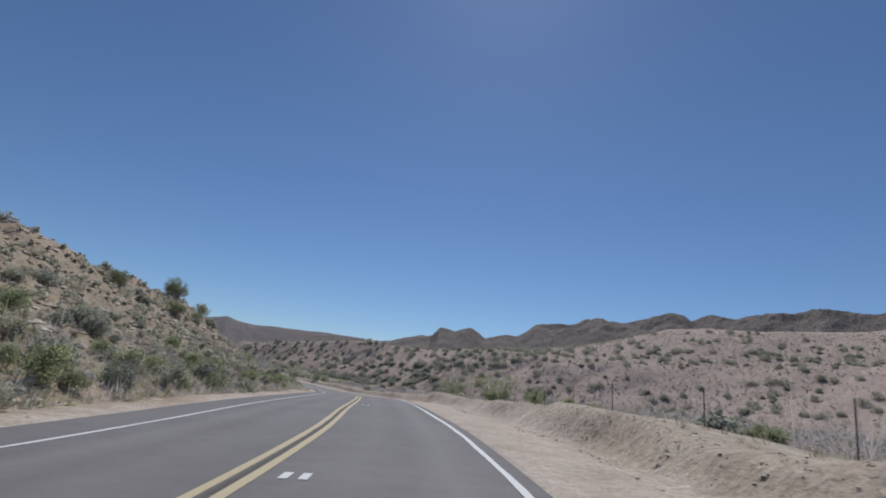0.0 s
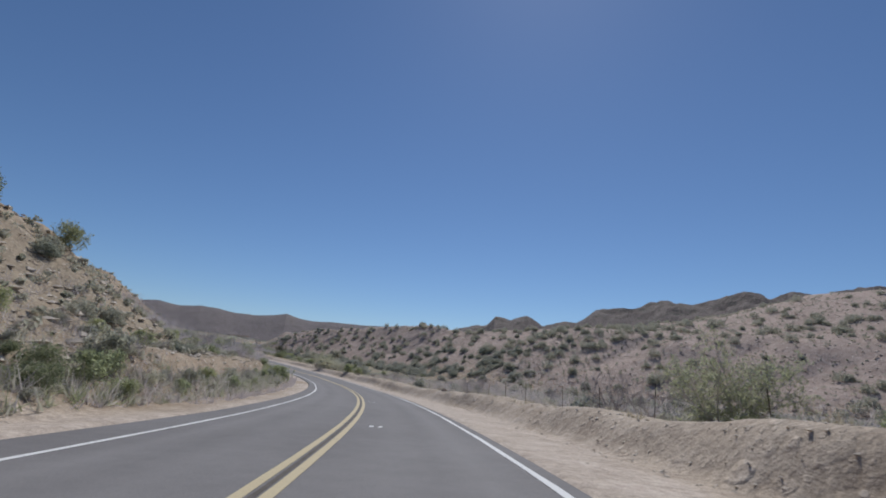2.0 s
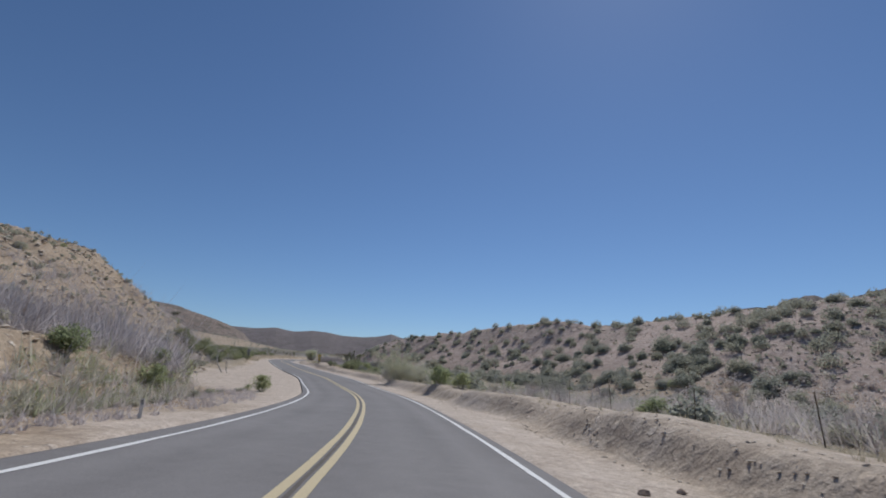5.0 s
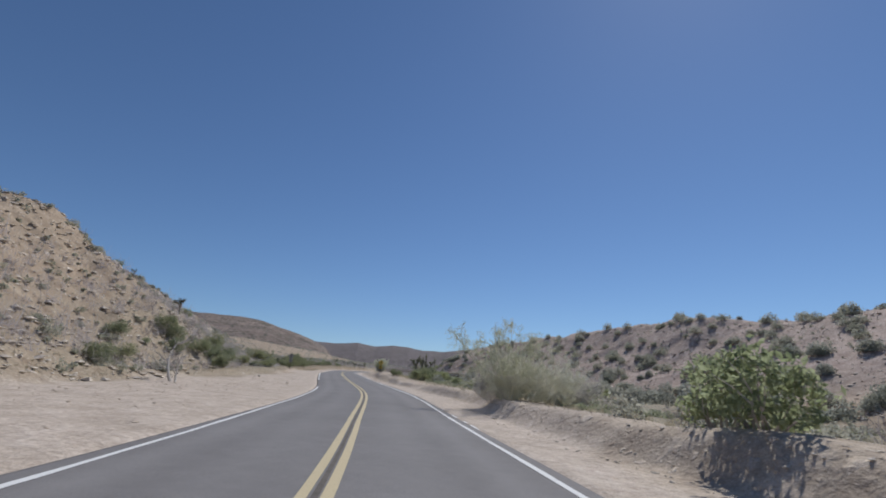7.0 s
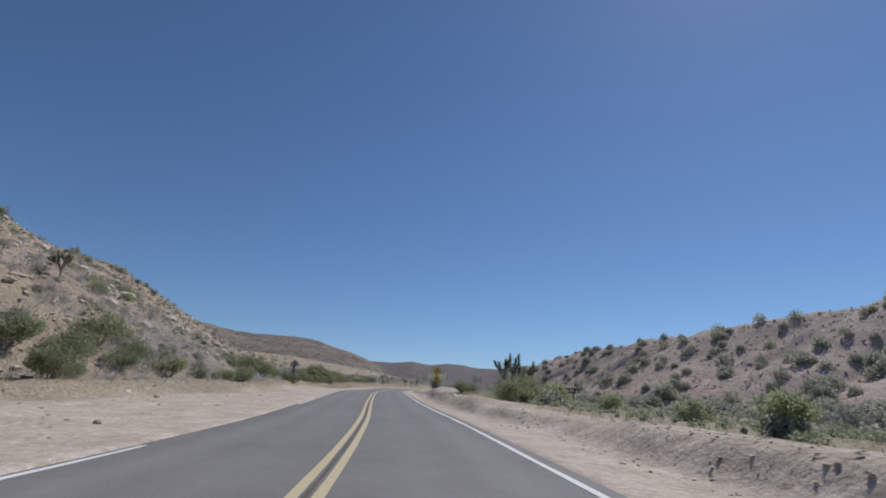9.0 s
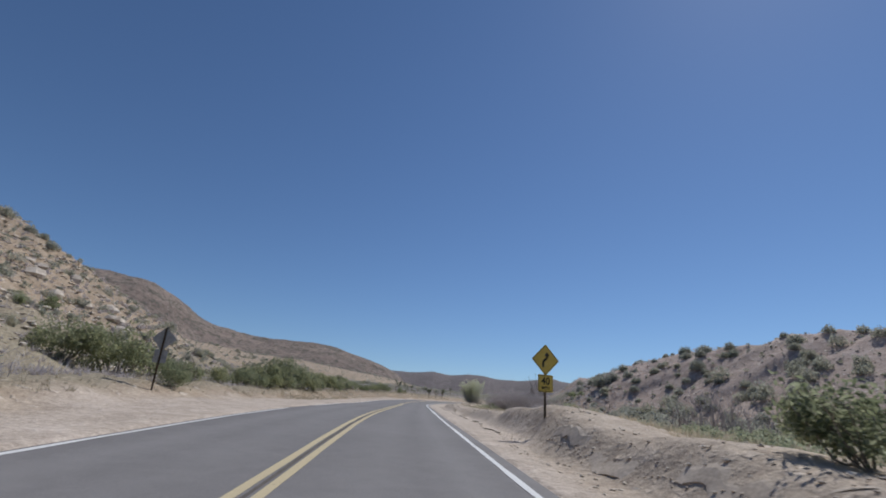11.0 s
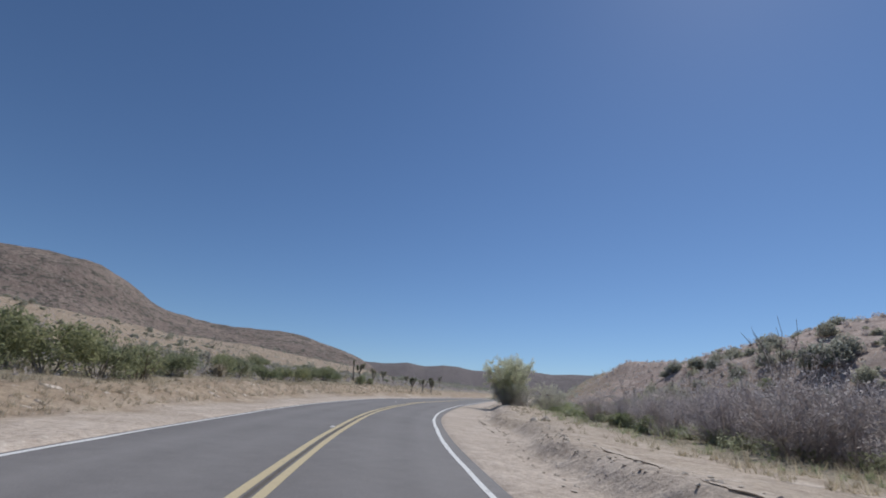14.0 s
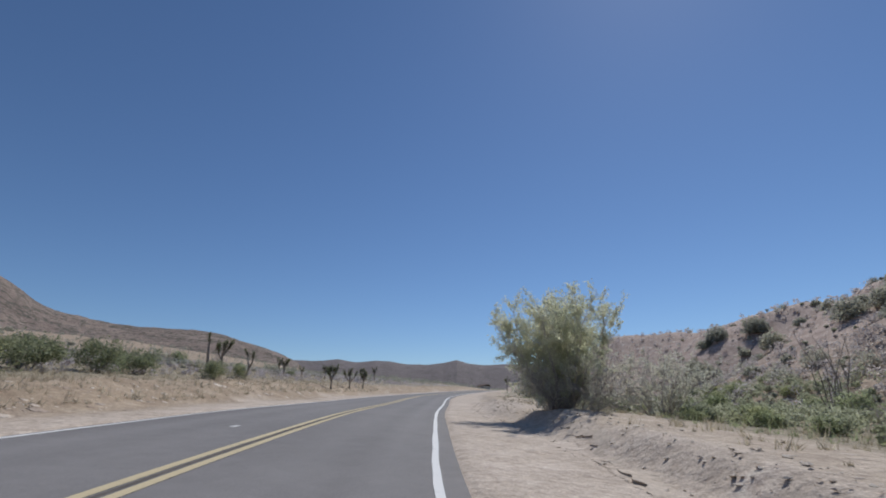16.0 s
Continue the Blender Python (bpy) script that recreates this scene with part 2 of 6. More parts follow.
# the road's centre line, from behind the car to beyond the last bend
ROAD = [
    (-6, -190, -1.3),
    (-3.2, -120, -1.3),
    (-1.7, -60, -1.3),
    (-1.94, -0.1, -1.32),
    (-3.42, 22.09, -1.43),
    (-5.78, 42.99, -1.91),
    (-8.92, 61.25, -2.59),
    (-13.14, 78.19, -3.15),
    (-18.29, 93.41, -3.52),
    (-24.38, 108.27, -3.77),
    (-31.94, 123.21, -3.78),
    (-41.65, 138.06, -3.53),
    (-51.43, 152.22, -3.13),
    (-61.53, 165, -2.69),
    (-73.3, 178.86, -2),
    (-85.67, 193.81, -1.15),
    (-96.28, 207.46, -0.63),
    (-105.76, 219.89, -0.23),
    (-115.01, 231.86, 0.26),
    (-122.83, 243.59, 0.76),
    (-129.8, 257.44, 1.34),
    (-136.08, 271.57, 1.74),
    (-146.9, 298.7, 2.64),
    (-160.84, 347.04, 4.18),
    (-172.98, 395.01, 5.71),
    (-190, 460, 7.4),
]


def spline(points, step=1.0):
    """A Catmull-Rom curve through the points, resampled at even steps."""
    p = np.array(points, float)
    p = np.vstack([2 * p[0] - p[1], p, 2 * p[-1] - p[-2]])
    out = []
    for a, b, c, d in zip(p, p[1:], p[2:], p[3:]):
        u = np.linspace(0, 1, 60, endpoint=False)[:, None]
        out.append(0.5 * (2 * b + (c - a) * u + (2 * a - 5 * b + 4 * c - d) * u * u + (3 * b - a - 3 * c + d) * u ** 3))
    out = np.vstack(out + [p[-2:-1]])
    run = np.r_[0, np.cumsum(np.linalg.norm(np.diff(out[:, :2], axis=0), axis=1))]
    s = np.arange(0, run[-1], step)
    return np.stack([np.interp(s, run, out[:, k]) for k in range(3)], 1)


CENTRE = spline(ROAD)
START = int(np.argmin(np.hypot(CENTRE[:, 0] + 1.9, CENTRE[:, 1] + 0.08)))
ALONG = np.arange(len(CENTRE)) - START
TANGENT = np.gradient(CENTRE[:, :2], axis=0)
for _ in range(6):
    TANGENT[1:-1] = (TANGENT[:-2] + 2 * TANGENT[1:-1] + TANGENT[2:]) / 4
TANGENT /= np.linalg.norm(TANGENT, axis=1)[:, None]
AXIS = np.array([-0.447, 0.894])


def table(s, *rows):
    return np.interp(s, [r[0] for r in rows], [r[1] for r in rows])


def centre(s):
    s = np.asarray(s, float)
    inside = np.clip(s, ALONG[0], ALONG[-1])
    x, y, z = (np.interp(inside, ALONG, CENTRE[:, k]) for k in range(3))
    tx, ty = np.interp(inside, ALONG, TANGENT[:, 0]), np.interp(inside, ALONG, TANGENT[:, 1])
    over = s - inside
    return x + over * tx, y + over * ty, z, tx, ty


def edge_shift(s):
    """How far the right edge line strays from its usual 3.6 m."""
    return table(s, (-20, -0.16), (15, -0.17), (40, -0.16), (70, -0.20), (100, -0.26), (130, -0.25), (150, -0.16), (180, -0.08), (210, -0.17), (240, -0.36), (265, -0.51), (285, -0.43), (310, -0.32), (340, -0.17))


def left_shift(s):
    """How far the left edge line strays inwards from its usual 4.2 m."""
    return table(s, (-20, 0.43), (15, 0.52), (40, 0.65), (70, 0.86), (100, 1.05), (130, 1.08), (150, 0.81), (180, 0.58), (210, 0.43), (240, 0.37), (265, 0.35), (285, 0.39), (310, 0.47), (340, 0.55))


def shoulder(s):
    """How far the asphalt runs on beyond the left edge line."""
    return table(s, (-60, 1.6), (45, 1.5), (60, 0.9), (85, 0.7), (105, 0.5), (135, 0.3), (150, 0.08), (320, 0.08), (345, 0.3))


def bank(s):
    """How much the road rises to its right, per metre."""
    return np.tan(np.radians(table(s, (-20, 2.86), (15, 2.63), (40, 2.04), (70, -0.01), (100, -1.56), (130, -0.40), (150, -0.20), (180, 0.91), (210, -0.15), (240, -1.04), (265, -1.02), (285, -1.98), (310, -2.00), (340, -0.33))))


def place(s, d):
    """The plan position of a point d metres to the right of the centre line."""
    s, d = np.asarray(s, float), np.asarray(d, float)
    x, y, z, tx, ty = centre(s)
    w = ease(np.abs(d), 90, 420)
    px, py = x + d * ty, y - d * tx
    lx, ly = 4 + s * AXIS[0] + d * AXIS[1], 0 + s * AXIS[1] - d * AXIS[0]
    return px * (1 - w) + lx * w, py * (1 - w) + ly * w


def bank_foot(s):
    """How far to the right the eroded bank begins."""
    return table(s, (-100, 5.9), (0, 6.4), (60, 6.6), (95, 6.3), (140, 6.0), (165, 6.4), (200, 4.7), (225, 5.2), (250, 5.4), (285, 6.0), (350, 6)) + 1.1 * rugged(s / 9.0, s * 0 + 3, 5, 3)


def bank_width(s):
    return 1.15 + 0.7 * rugged(s / 6.0, np.asarray(s) * 0, 12, 2)


def right_side(s, d):
    foot = bank_foot(s)
    tall = table(s, (-60, 0.8), (20, 0.8), (60, 0.9), (95, 0.9), (135, 0.85), (165, 0.55), (205, 0.75), (211, 0.95), (217, 0.95), (228, 0.55), (260, 0.5), (290, 0.5), (340, 0.3)) * (1 + 0.5 * rugged(s / 4.0, s * 0, 8, 2))
    width = bank_width(s)
    lip = ease(d, foot, foot + width)
    behind = ease(d, foot + width + 0.2, foot + width + 5.5)
    floor = table(s, (-60, 0.5), (60, 0.5), (110, 0.35), (150, 0.3), (200, 0.45), (240, 0.4), (280, 0.2), (330, 0.1)) - 0.7 * ease(d, 14, 24)
    z = -0.02 - 0.035 * np.clip(d - 3.8, 0, 3) + tall * lip * (1 - behind) + floor * behind
    z = z + (rugged(s / 1.6, d / 1.3, 21, 3) * 0.05 + rugged(s / 0.9, d / 0.6, 22, 2) * 0.02) * ease(d, 4.3, 7.0)
    z = z + 0.1 * lip * (1 - lip) * (np.abs(rugged(s / 1.6, d / 0.9, 23, 3)) * 4 - 1) * tall
    z = z + rugged(s / 9.0, d / 9.0, 31, 3) * 0.7 * ease(d, 10, 22)
    start = table(s, (-100, 95), (60, 88), (100, 76), (116, 62), (130, 47), (150, 41), (200, 44), (225, 41), (240, 34), (253, 29), (264, 26.5), (274, 25), (284, 23.5), (294, 21.5), (306, 19.7), (320, 19.6), (345, 13.5), (370, 12), (400, 8.5), (430, 8), (470, 9))
    crest = table(s, (-100, 24), (60, 22), (100, 19.5), (130, 18.5), (150, 20.0), (163, 20.2), (185, 18), (201, 17.0), (225, 19.2), (240, 18.4), (253, 16.0), (264, 15.0), (274, 14.4), (284, 13.6), (294, 13.0), (306, 12.2), (320, 11.9), (345, 9.8), (370, 11.0), (400, 9.6), (460, 11.5))
    fan = d - start - 5 * rugged(s / 30.0, d / 30.0, 41, 3)
    run = table(s, (0, 60), (100, 52), (150, 46), (225, 35.5), (240, 37), (253, 33), (264, 31), (274, 29), (284, 27), (294, 25), (306, 21.8), (320, 21), (345, 21), (370, 16), (400, 15))
    u = np.clip(fan / run, 0, 3)
    hill = crest * (np.minimum(u, 1) ** 1.15) * (1 - 0.12 * ease(u, 0.75, 1.25))
    hill = hill + np.clip(fan - run, 0, 78) * table(s, (-100, 0.33), (110, 0.33), (135, 0.27), (165, 0.10), (200, 0.012))
    gully = np.abs(rugged(s / 14.0, d / 60.0, 51, 3))
    hill = hill - 2.2 * (0.35 - gully) * ease(u, 0.1, 0.5) * (1 - ease(u, 0.9, 1.5)) * ease(gully * -1, -0.35, 0)
    rough = ease(fan, -5, 10)
    z = z + hill + rough * (rugged(s / 5.0, d / 5.0, 61, 4) * 0.55 + rugged(s / 1.8, d / 2.4, 62, 2) * 0.25)
    return z


def left_side(s, e):
    wob = 1.0 * rugged(s / 10.0, s * 0 + 7, 15, 3)
    foot = table(s, (-100, 7.4), (0, 7.0), (60, 6.5), (85, 6.3), (100, 6.5), (118, 7.4), (135, 12), (150, 14.5), (172, 15.5), (190, 12.5), (205, 8.5), (235, 8.2), (260, 6.9), (280, 6.2), (320, 6.2)) + wob * table(s, (240, 1.0), (265, 0.5))
    step = table(s, (-60, 0.5), (60, 0.45), (85, 0.5), (95, 0.65), (115, 0.65), (130, 0.5), (170, 0.5), (200, 0.55), (240, 0.55), (270, 0.5), (310, 0.5)) * (1 + 0.5 * rugged(s / 4.0, s * 0, 18, 2))
    z = -0.02 + 0.01 * np.clip(e - 4, 0, 20) + table(s, (240, 0.03), (290, 0.10), (310, 0.17), (330, 0.18), (420, 0.15)) * np.clip(e - foot, 0, 9) + table(s, (240, 0.03), (420, 0.09)) * np.clip(e - foot - 9, 0, 30) + step * ease(e, foot, foot + 1.4 + 1.2 * ease(s, 190, 215))
    z = z + (rugged(s / 1.3, e / 1.3, 71, 3) * 0.10 + rugged(s / 0.5, e / 0.35, 72, 2) * 0.05) * ease(e, 5.0, 8.0)
    z = z + table(s, (56, 0), (68, 1.2), (100, 1.4), (116, 1.1), (130, 0)) * ease(e + 0.8 * rugged(s / 5.0, s * 0, 27, 2), 8.4, 10.0)
    start = table(s, (-100, 10), (60, 9.0), (72, 12.0), (85, 13.2), (96, 15), (108, 17), (118, 18), (135, 15.5), (170, 17), (190, 15), (205, 14), (235, 17), (260, 20), (285, 36), (320, 60), (400, 80))
    run = table(s, (-100, 24), (60, 18), (72, 14.8), (85, 12.6), (96, 23), (108, 32), (120, 30), (145, 24), (170, 18), (190, 21), (207, 26), (235, 31), (260, 36), (285, 40), (320, 50))
    crest = table(s, (-100, 11), (0, 9.2), (40, 8.8), (60, 8.7), (72, 7.8), (80, 8.8), (89, 8.4), (97, 5.8), (106, 6.9), (120, 10.0), (145, 13), (160, 12.4), (174, 13.2), (190, 15.6), (207, 15.2), (235, 15.0), (248, 17.0), (260, 19.2), (274, 19.4), (286, 17.5), (320, 13.5), (400, 12))
    fan = e - start - 2.5 * rugged(s / 22.0, e / 22.0, 81, 3)
    u = np.clip(fan / run, 0, 4)
    hill = crest * np.minimum(u, 1) ** 1.05
    hill = hill + np.clip(fan - run, 0, 160) * table(s, (-60, 0.10), (80, 0.05), (100, 0.12), (150, 0.13), (200, 0.2), (260, 0.2), (320, 0.08))
    rough = ease(fan, -3, 6)
    gully = np.abs(rugged(s / 11.0, e / 50.0, 91, 3))
    hill = hill - 1.5 * (0.3 - gully) * ease(u, 0.15, 0.5) * (1 - ease(u, 0.9, 1.4)) * ease(-gully, -0.3, 0)
    z = z + hill + rough * (rugged(s / 4.5, e / 4.5, 101, 4) * 0.75 + rugged(s / 1.3, e / 1.6, 102, 2) * 0.42)
    return z


def slope_start(s):
    """Where the right-hand slope begins, and how far it climbs."""
    return table(s, (60, 84), (100, 74), (130, 50), (200, 44), (240, 34), (270, 25), (335, 17))


def slope_run(s):
    return table(s, (60, 95), (130, 105), (160, 60), (200, 46), (240, 37), (270, 27), (335, 20))


def ground_height(s, d):
    s, d = np.broadcast_arrays(np.asarray(s, float), np.asarray(d, float))
    base = centre(s)[2]
    lean = bank(s) * np.clip(d, -5.5, 5.5) * (1 - ease(np.abs(d), 5.5, 40))
    side = np.where(d > 0, right_side(s, np.maximum(d, 3.4)), left_side(s, np.maximum(-d, 3.8)))
    bed = (1 - ease(np.where(d > 0, d - 3.7 - edge_shift(s), -d - 4.25 - shoulder(s) + left_shift(s)), 0.0, 0.35)) * -0.14
    far = ease(np.abs(d), 300, 900) + ease(s, 440, 900) + ease(-s, 200, 700)
    far = np.clip(far, 0, 1)
    z = base + lean + side + bed
    return z * (1 - far) + far * (table(s, (-3000, -20), (0, 0), (430, 9), (3000, 60)) + 0 * d)


def spot(s, d, lift=0.0):
    """A place on the ground, as a vector."""
    x, y = place(s, d)
    return Vector((float(x), float(y), float(ground_height(s, d)) + lift))


# ---- building helpers ----
def mesh_object(name, verts, faces, mat, parent=None, smooth=False):
    me = bpy.data.meshes.new(name)
    me.from_pydata(np.asarray(verts).tolist(), [], [list(map(int, f)) for f in faces])
    me.materials.append(mat)
    if smooth:
        me.polygons.foreach_set("use_smooth", [True] * len(me.polygons))
    ob = new(name, me)
    ob.parent = parent
    return ob


def part(name, bm, mat, parent, label=""):
    me = bpy.data.meshes.new(name)
    bm.to_mesh(me)
    bm.free()
    me.materials.append(mat)
    ob = new(name, me)
    ob.parent = parent
    return tagged(ob, label)


def grid_faces(rows, cols):
    i = np.arange((rows - 1) * (cols - 1))
    r, c = i // (cols - 1), i % (cols - 1)
    a = r * cols + c
    return np.stack([a, a + 1, a + cols + 1, a + cols], 1)


class Soup:
    """Many small pieces gathered into one mesh."""

    def __init__(self):
        self.verts, self.faces, self.count = [], [], 0

    def add(self, verts, faces):
        self.verts.append(np.asarray(verts, float))
        self.faces.extend((np.asarray(faces) + self.count).tolist())
        self.count += len(verts)

    def make(self, name, mat, parent=None, smooth=False):
        return mesh_object(name, np.vstack(self.verts), self.faces, mat, parent, smooth)


# ---- ground, road ----
def spread(*stretches):
    return np.unique(np.concatenate([np.arange(a, b, c) for a, b, c in stretches]).round(3))


def far_steps(start, stop, n):
    return start * (stop / start) ** (np.arange(1, n + 1) / n)


s_lines = np.r_[-far_steps(170, 3600, 12)[::-1], spread((-170, -20, 4), (-20, 330, 0.6), (330, 451, 3)), 450 * (4500 / 450) ** (np.arange(1, 13) / 12)]
half = spread((4.0, 10, 0.26), (10, 12, 0.35), (12, 30, 0.9), (30, 100, 1.6), (100, 180, 5))
d_right = np.r_[3.2, 3.45, 3.65, 3.85, half, far_steps(180, 4500, 14)]
d_left = np.r_[3.5, 3.75, 4.0, 4.2, 4.45, spread((4.7, 18, 0.4), (18, 60, 0.9), (60, 140, 3)), far_steps(140, 4500, 15)]
d_lines = np.r_[-d_left[::-1], 0.0, d_right]
SS, DD = np.meshgrid(s_lines, d_lines, indexing="ij")
gx, gy = place(SS, DD)
gz = ground_height(SS, DD)
ground = mesh_object("ground", np.stack([gx, gy, gz], -1).reshape(-1, 3), grid_faces(len(s_lines), len(d_lines))[:, ::-1], SOIL, smooth=True)
tagged(ground, "dry sandy desert ground with rocky brown slopes", "ground", kind="structure")


def ground_masks(s, d):
    n = rugged(s / 6.0, d / 6.0, 111, 3)
    right_edge = table(s, (-100, 6.6), (60, 7.0), (140, 6.6), (165, 7.4), (200, 5.6), (230, 6.6), (300, 7.6))
    left_edge = table(s, (-100, 6.2), (60, 5.6), (70, 4.9), (118, 5.0), (128, 7.5), (137, 12.6), (170, 16), (190, 12.6), (205, 8.9), (255, 6.6), (275, 5.9), (320, 5.9))
    face = 1 - ease(d + 1.2 * n, right_edge + 2.2, right_edge + 4.2)
    sand = np.where(d > 0, np.maximum(1 - ease(d + 2.2 * n, right_edge - 1.0, right_edge + 1.2), 0.62 * face), 1 - ease(-d + 2.5 * n, left_edge - 1.0, left_edge + 1.4))
    hill = table(s, (-100, 95), (60, 88), (100, 76), (130, 47), (200, 44), (240, 34), (270, 25), (322, 19), (345, 14.5), (420, 30))
    red = np.where(d > 0, ease(d - hill, -6, 14) * 0.9, 0.12 + 0.25 * ease(-d, 60, 160))
    weed = np.where(d > 0, ease(d, 8, 12) * (1 - ease(d - hill, -14, 2)), ease(-d, 8, 11) * (1 - ease(-d, 18, 34) * (1 - 0.35 * ease(s, 250, 285))) * table(s, (-60, 0.4), (90, 0.5), (130, 0.35), (180, 0.5), (220, 0.8), (320, 0.9)))
    return sand, red, weed


for name, values in zip(("sandy", "reddish", "weedy"), ground_masks(SS, DD)):
    ground.data.attributes.new(name, "FLOAT", "POINT").data.foreach_set("value", values.astype(np.float32).ravel())


def ribbon(name, s, across, lift, mat, parent=None, wobble=0.0, seed=0):
    """A strip that follows the road; across: offsets to the right of the centre line."""
    S2, D2 = np.meshgrid(s, across, indexing="ij")
    if wobble:
        D2 = D2 + wobble * np.stack([rugged(s / 1.7, s * 0 + k, seed + k, 3) for k in range(len(across))], 1)
    D2 = D2 + edge_shift(S2) * ease(D2, 2.0, 3.4) + left_shift(S2) * ease(-D2, 2.4, 4.0)
    D2 = D2 - (shoulder(S2) - 0.4) * ease(-D2, 4.0 - left_shift(S2), 4.35 - left_shift(S2)) * (name == "road")
    x, y = place(S2, D2)
    z = centre(S2)[2] + bank(S2) * D2 - 0.006 * np.abs(D2) + lift
    ob = mesh_object(name, np.stack([x, y, z], -1).reshape(-1, 3), grid_faces(len(s), len(across))[:, ::-1], mat, parent, smooth=True)
    return ob, D2


road_s = spread((-160, 450, 1.0))
across = np.array([-4.72, -4.68, -4.6, -4.3, -3.7, -2.8, -2.0, -1.3, -0.6, 0.0, 0.6, 1.3, 2.0, 2.7, 3.4, 3.92, 4.02])
road, offsets = ribbon("road", road_s, across, 0.0, ASPHALT)
co = np.array([v.co for v in road.data.vertices])
edge = np.zeros(len(across))
edge[[0, -1]] = -0.12
co[:, 2] += np.tile(edge, len(road_s))
road.data.vertices.foreach_set("co", co.ravel())
wheel = np.exp(-((np.abs(np.abs(offsets) - 1.85) - 0.8) / 0.35) ** 2)
road.data.attributes.new("across", "FLOAT", "POINT").data.foreach_set("value", wheel.astype(np.float32).ravel())
tagged(road, "grey worn asphalt two-lane road", "road", kind="structure")

line_s = spread((-155, 448, 0.8))
for name, at, wide, mat, wob, label in (
        ("centre_line", -0.14, 0.14, YELLOW_PAINT, 0.012, "yellow painted centre line"),
        ("centre_line", 0.14, 0.14, YELLOW_PAINT, 0.012, "yellow painted centre line"),
        ("seal_strip", 0.0, 0.07, SEAL, 0.02, "dark brown sealed joint between the yellow lines")):
    ob, _ = ribbon(name, line_s, np.array([at - wide / 2, at + wide / 2]), 0.006, mat, road, wob, int(50 + at * 7))
    tagged(ob, label)
for run, wide in ((spread((-155, 91.4, 0.8)), 0.12), (spread((93.2, 233, 0.8)), 0.12), (spread((232.2, 237, 0.4)), 0.19), (spread((236.6, 448, 0.8)), 0.12)):
    ob, _ = ribbon("edge_line", run, np.array([3.6 - wide / 2, 3.6 + wide / 2]), 0.006, WHITE_PAINT, road, 0.03, 75)
    tagged(ob, "worn white painted edge line")
for a, b, at in ((143.2, 144.6, 3.95), (145.2, 146.0, 3.96), (147.4, 149.0, 3.95), (151.6, 152.6, 3.95)):
    ob, _ = ribbon("old_paint", spread((a, b, 0.2)), np.array([at - 0.035, at + 0.035]), 0.006, WHITE_PAINT, road, 0.03, 33)
    tagged(ob, "remnant of an older white edge line")
for run in (spread((-155, 173.5, 0.8)), spread((191, 222, 0.8)), spread((227, 448, 0.8))):
    ob, _ = ribbon("edge_line", run, np.array([-4.26, -4.14]), 0.006, WHITE_PAINT, road, 0.03, 21)
    tagged(ob, "worn white painted edge line")


# ---- mountains ----
def mountains(name, azimuths, heights, near, far, mat, label, seed, jag=0.12, crag=22.0, hub=(-50.0, 110.0), flat=0.0):
    """A range seen round the hub: its skyline angle over the azimuth (degrees left of +y), rising from near to far metres."""
    az = np.arange(min(azimuths), max(azimuths), 0.16)
    order = np.argsort(azimuths)
    top = np.interp(az, np.array(azimuths)[order], np.array(heights)[order])
    u = np.linspace(0, 1, 46)
    A, U = np.meshgrid(az, u, indexing="ij")
    r = near + (far - near) * U
    x, y = hub[0] - np.sin(np.radians(A)) * r, hub[1] + np.cos(np.radians(A)) * r
    crest = np.tan(np.radians(top))[:, None] * (near + (far - near) * 0.72)
    body = ease(U, 0.0, 0.72) ** 0.9 if flat else np.clip(U / 0.72, 0, 1) ** 1.25
    body = body * (1 - 0.6 * ease(U, 0.74, 1.0))
    n = rugged(x / (crag * 9), y / (crag * 9), seed, 5)
    ridged = 1 - 2 * np.abs(rugged(x / (crag * 4), y / (crag * 4), seed + 9, 4))
    fine = rugged(x / crag, y / crag, seed + 20, 4)
    z = crest * body * (1 + jag * n * 1.2 + jag * 0.8 * (ridged - 0.6)) + crest * fine * jag * 0.35 * ease(U, 0.05, 0.5)
    z = z - 6 + centre(0)[2]
    ob = mesh_object(name, np.stack([x, y, z], -1).reshape(-1, 3), grid_faces(len(az), len(u))[:, ::-1], mat, smooth=False)
    return tagged(ob, label, "mountain", kind="structure")


mountains("backdrop_granite_range", [14, 4, 0.2, -1.2, -2.2, -4, -5.8, -7.8, -9.6, -11.7, -14, -18, -21.5, -24, -27, -29, -31, -33, -35, -37.7, -40.5, -43, -46, -60, -80, -110],
          [4.2, 4.4, 5.6, 5.8, 6.9, 6.5, 7.2, 6.1, 6.7, 6.6, 8.1, 8.2, 9.6, 9.2, 9.7, 10.4, 9.8, 10.3, 10.0, 10.7, 10.5, 10.9, 10.2, 10, 8, 5], 1100, 2300, FAR_ROCK,
          "distant craggy granite mountain range under blue sky", 300, 0.06, 30.0)
mountains("backdrop_far_mesa", [62, 52, 44, 38.6, 36, 34, 32, 30.5, 28.5, 26.5, 24.5, 23, 21.8, 20, 18, 12, 4, -4],
          [4.0, 4.2, 4.3, 4.3, 4.55, 4.3, 4.5, 4.4, 4.1, 4.1, 4.3, 4.65, 4.3, 4.1, 4.2, 4.3, 4.0, 4.0], 2400, 4200, FAR_MESA, "distant flat-topped dark mesa", 340, 0.02, 60.0, flat=1.0)
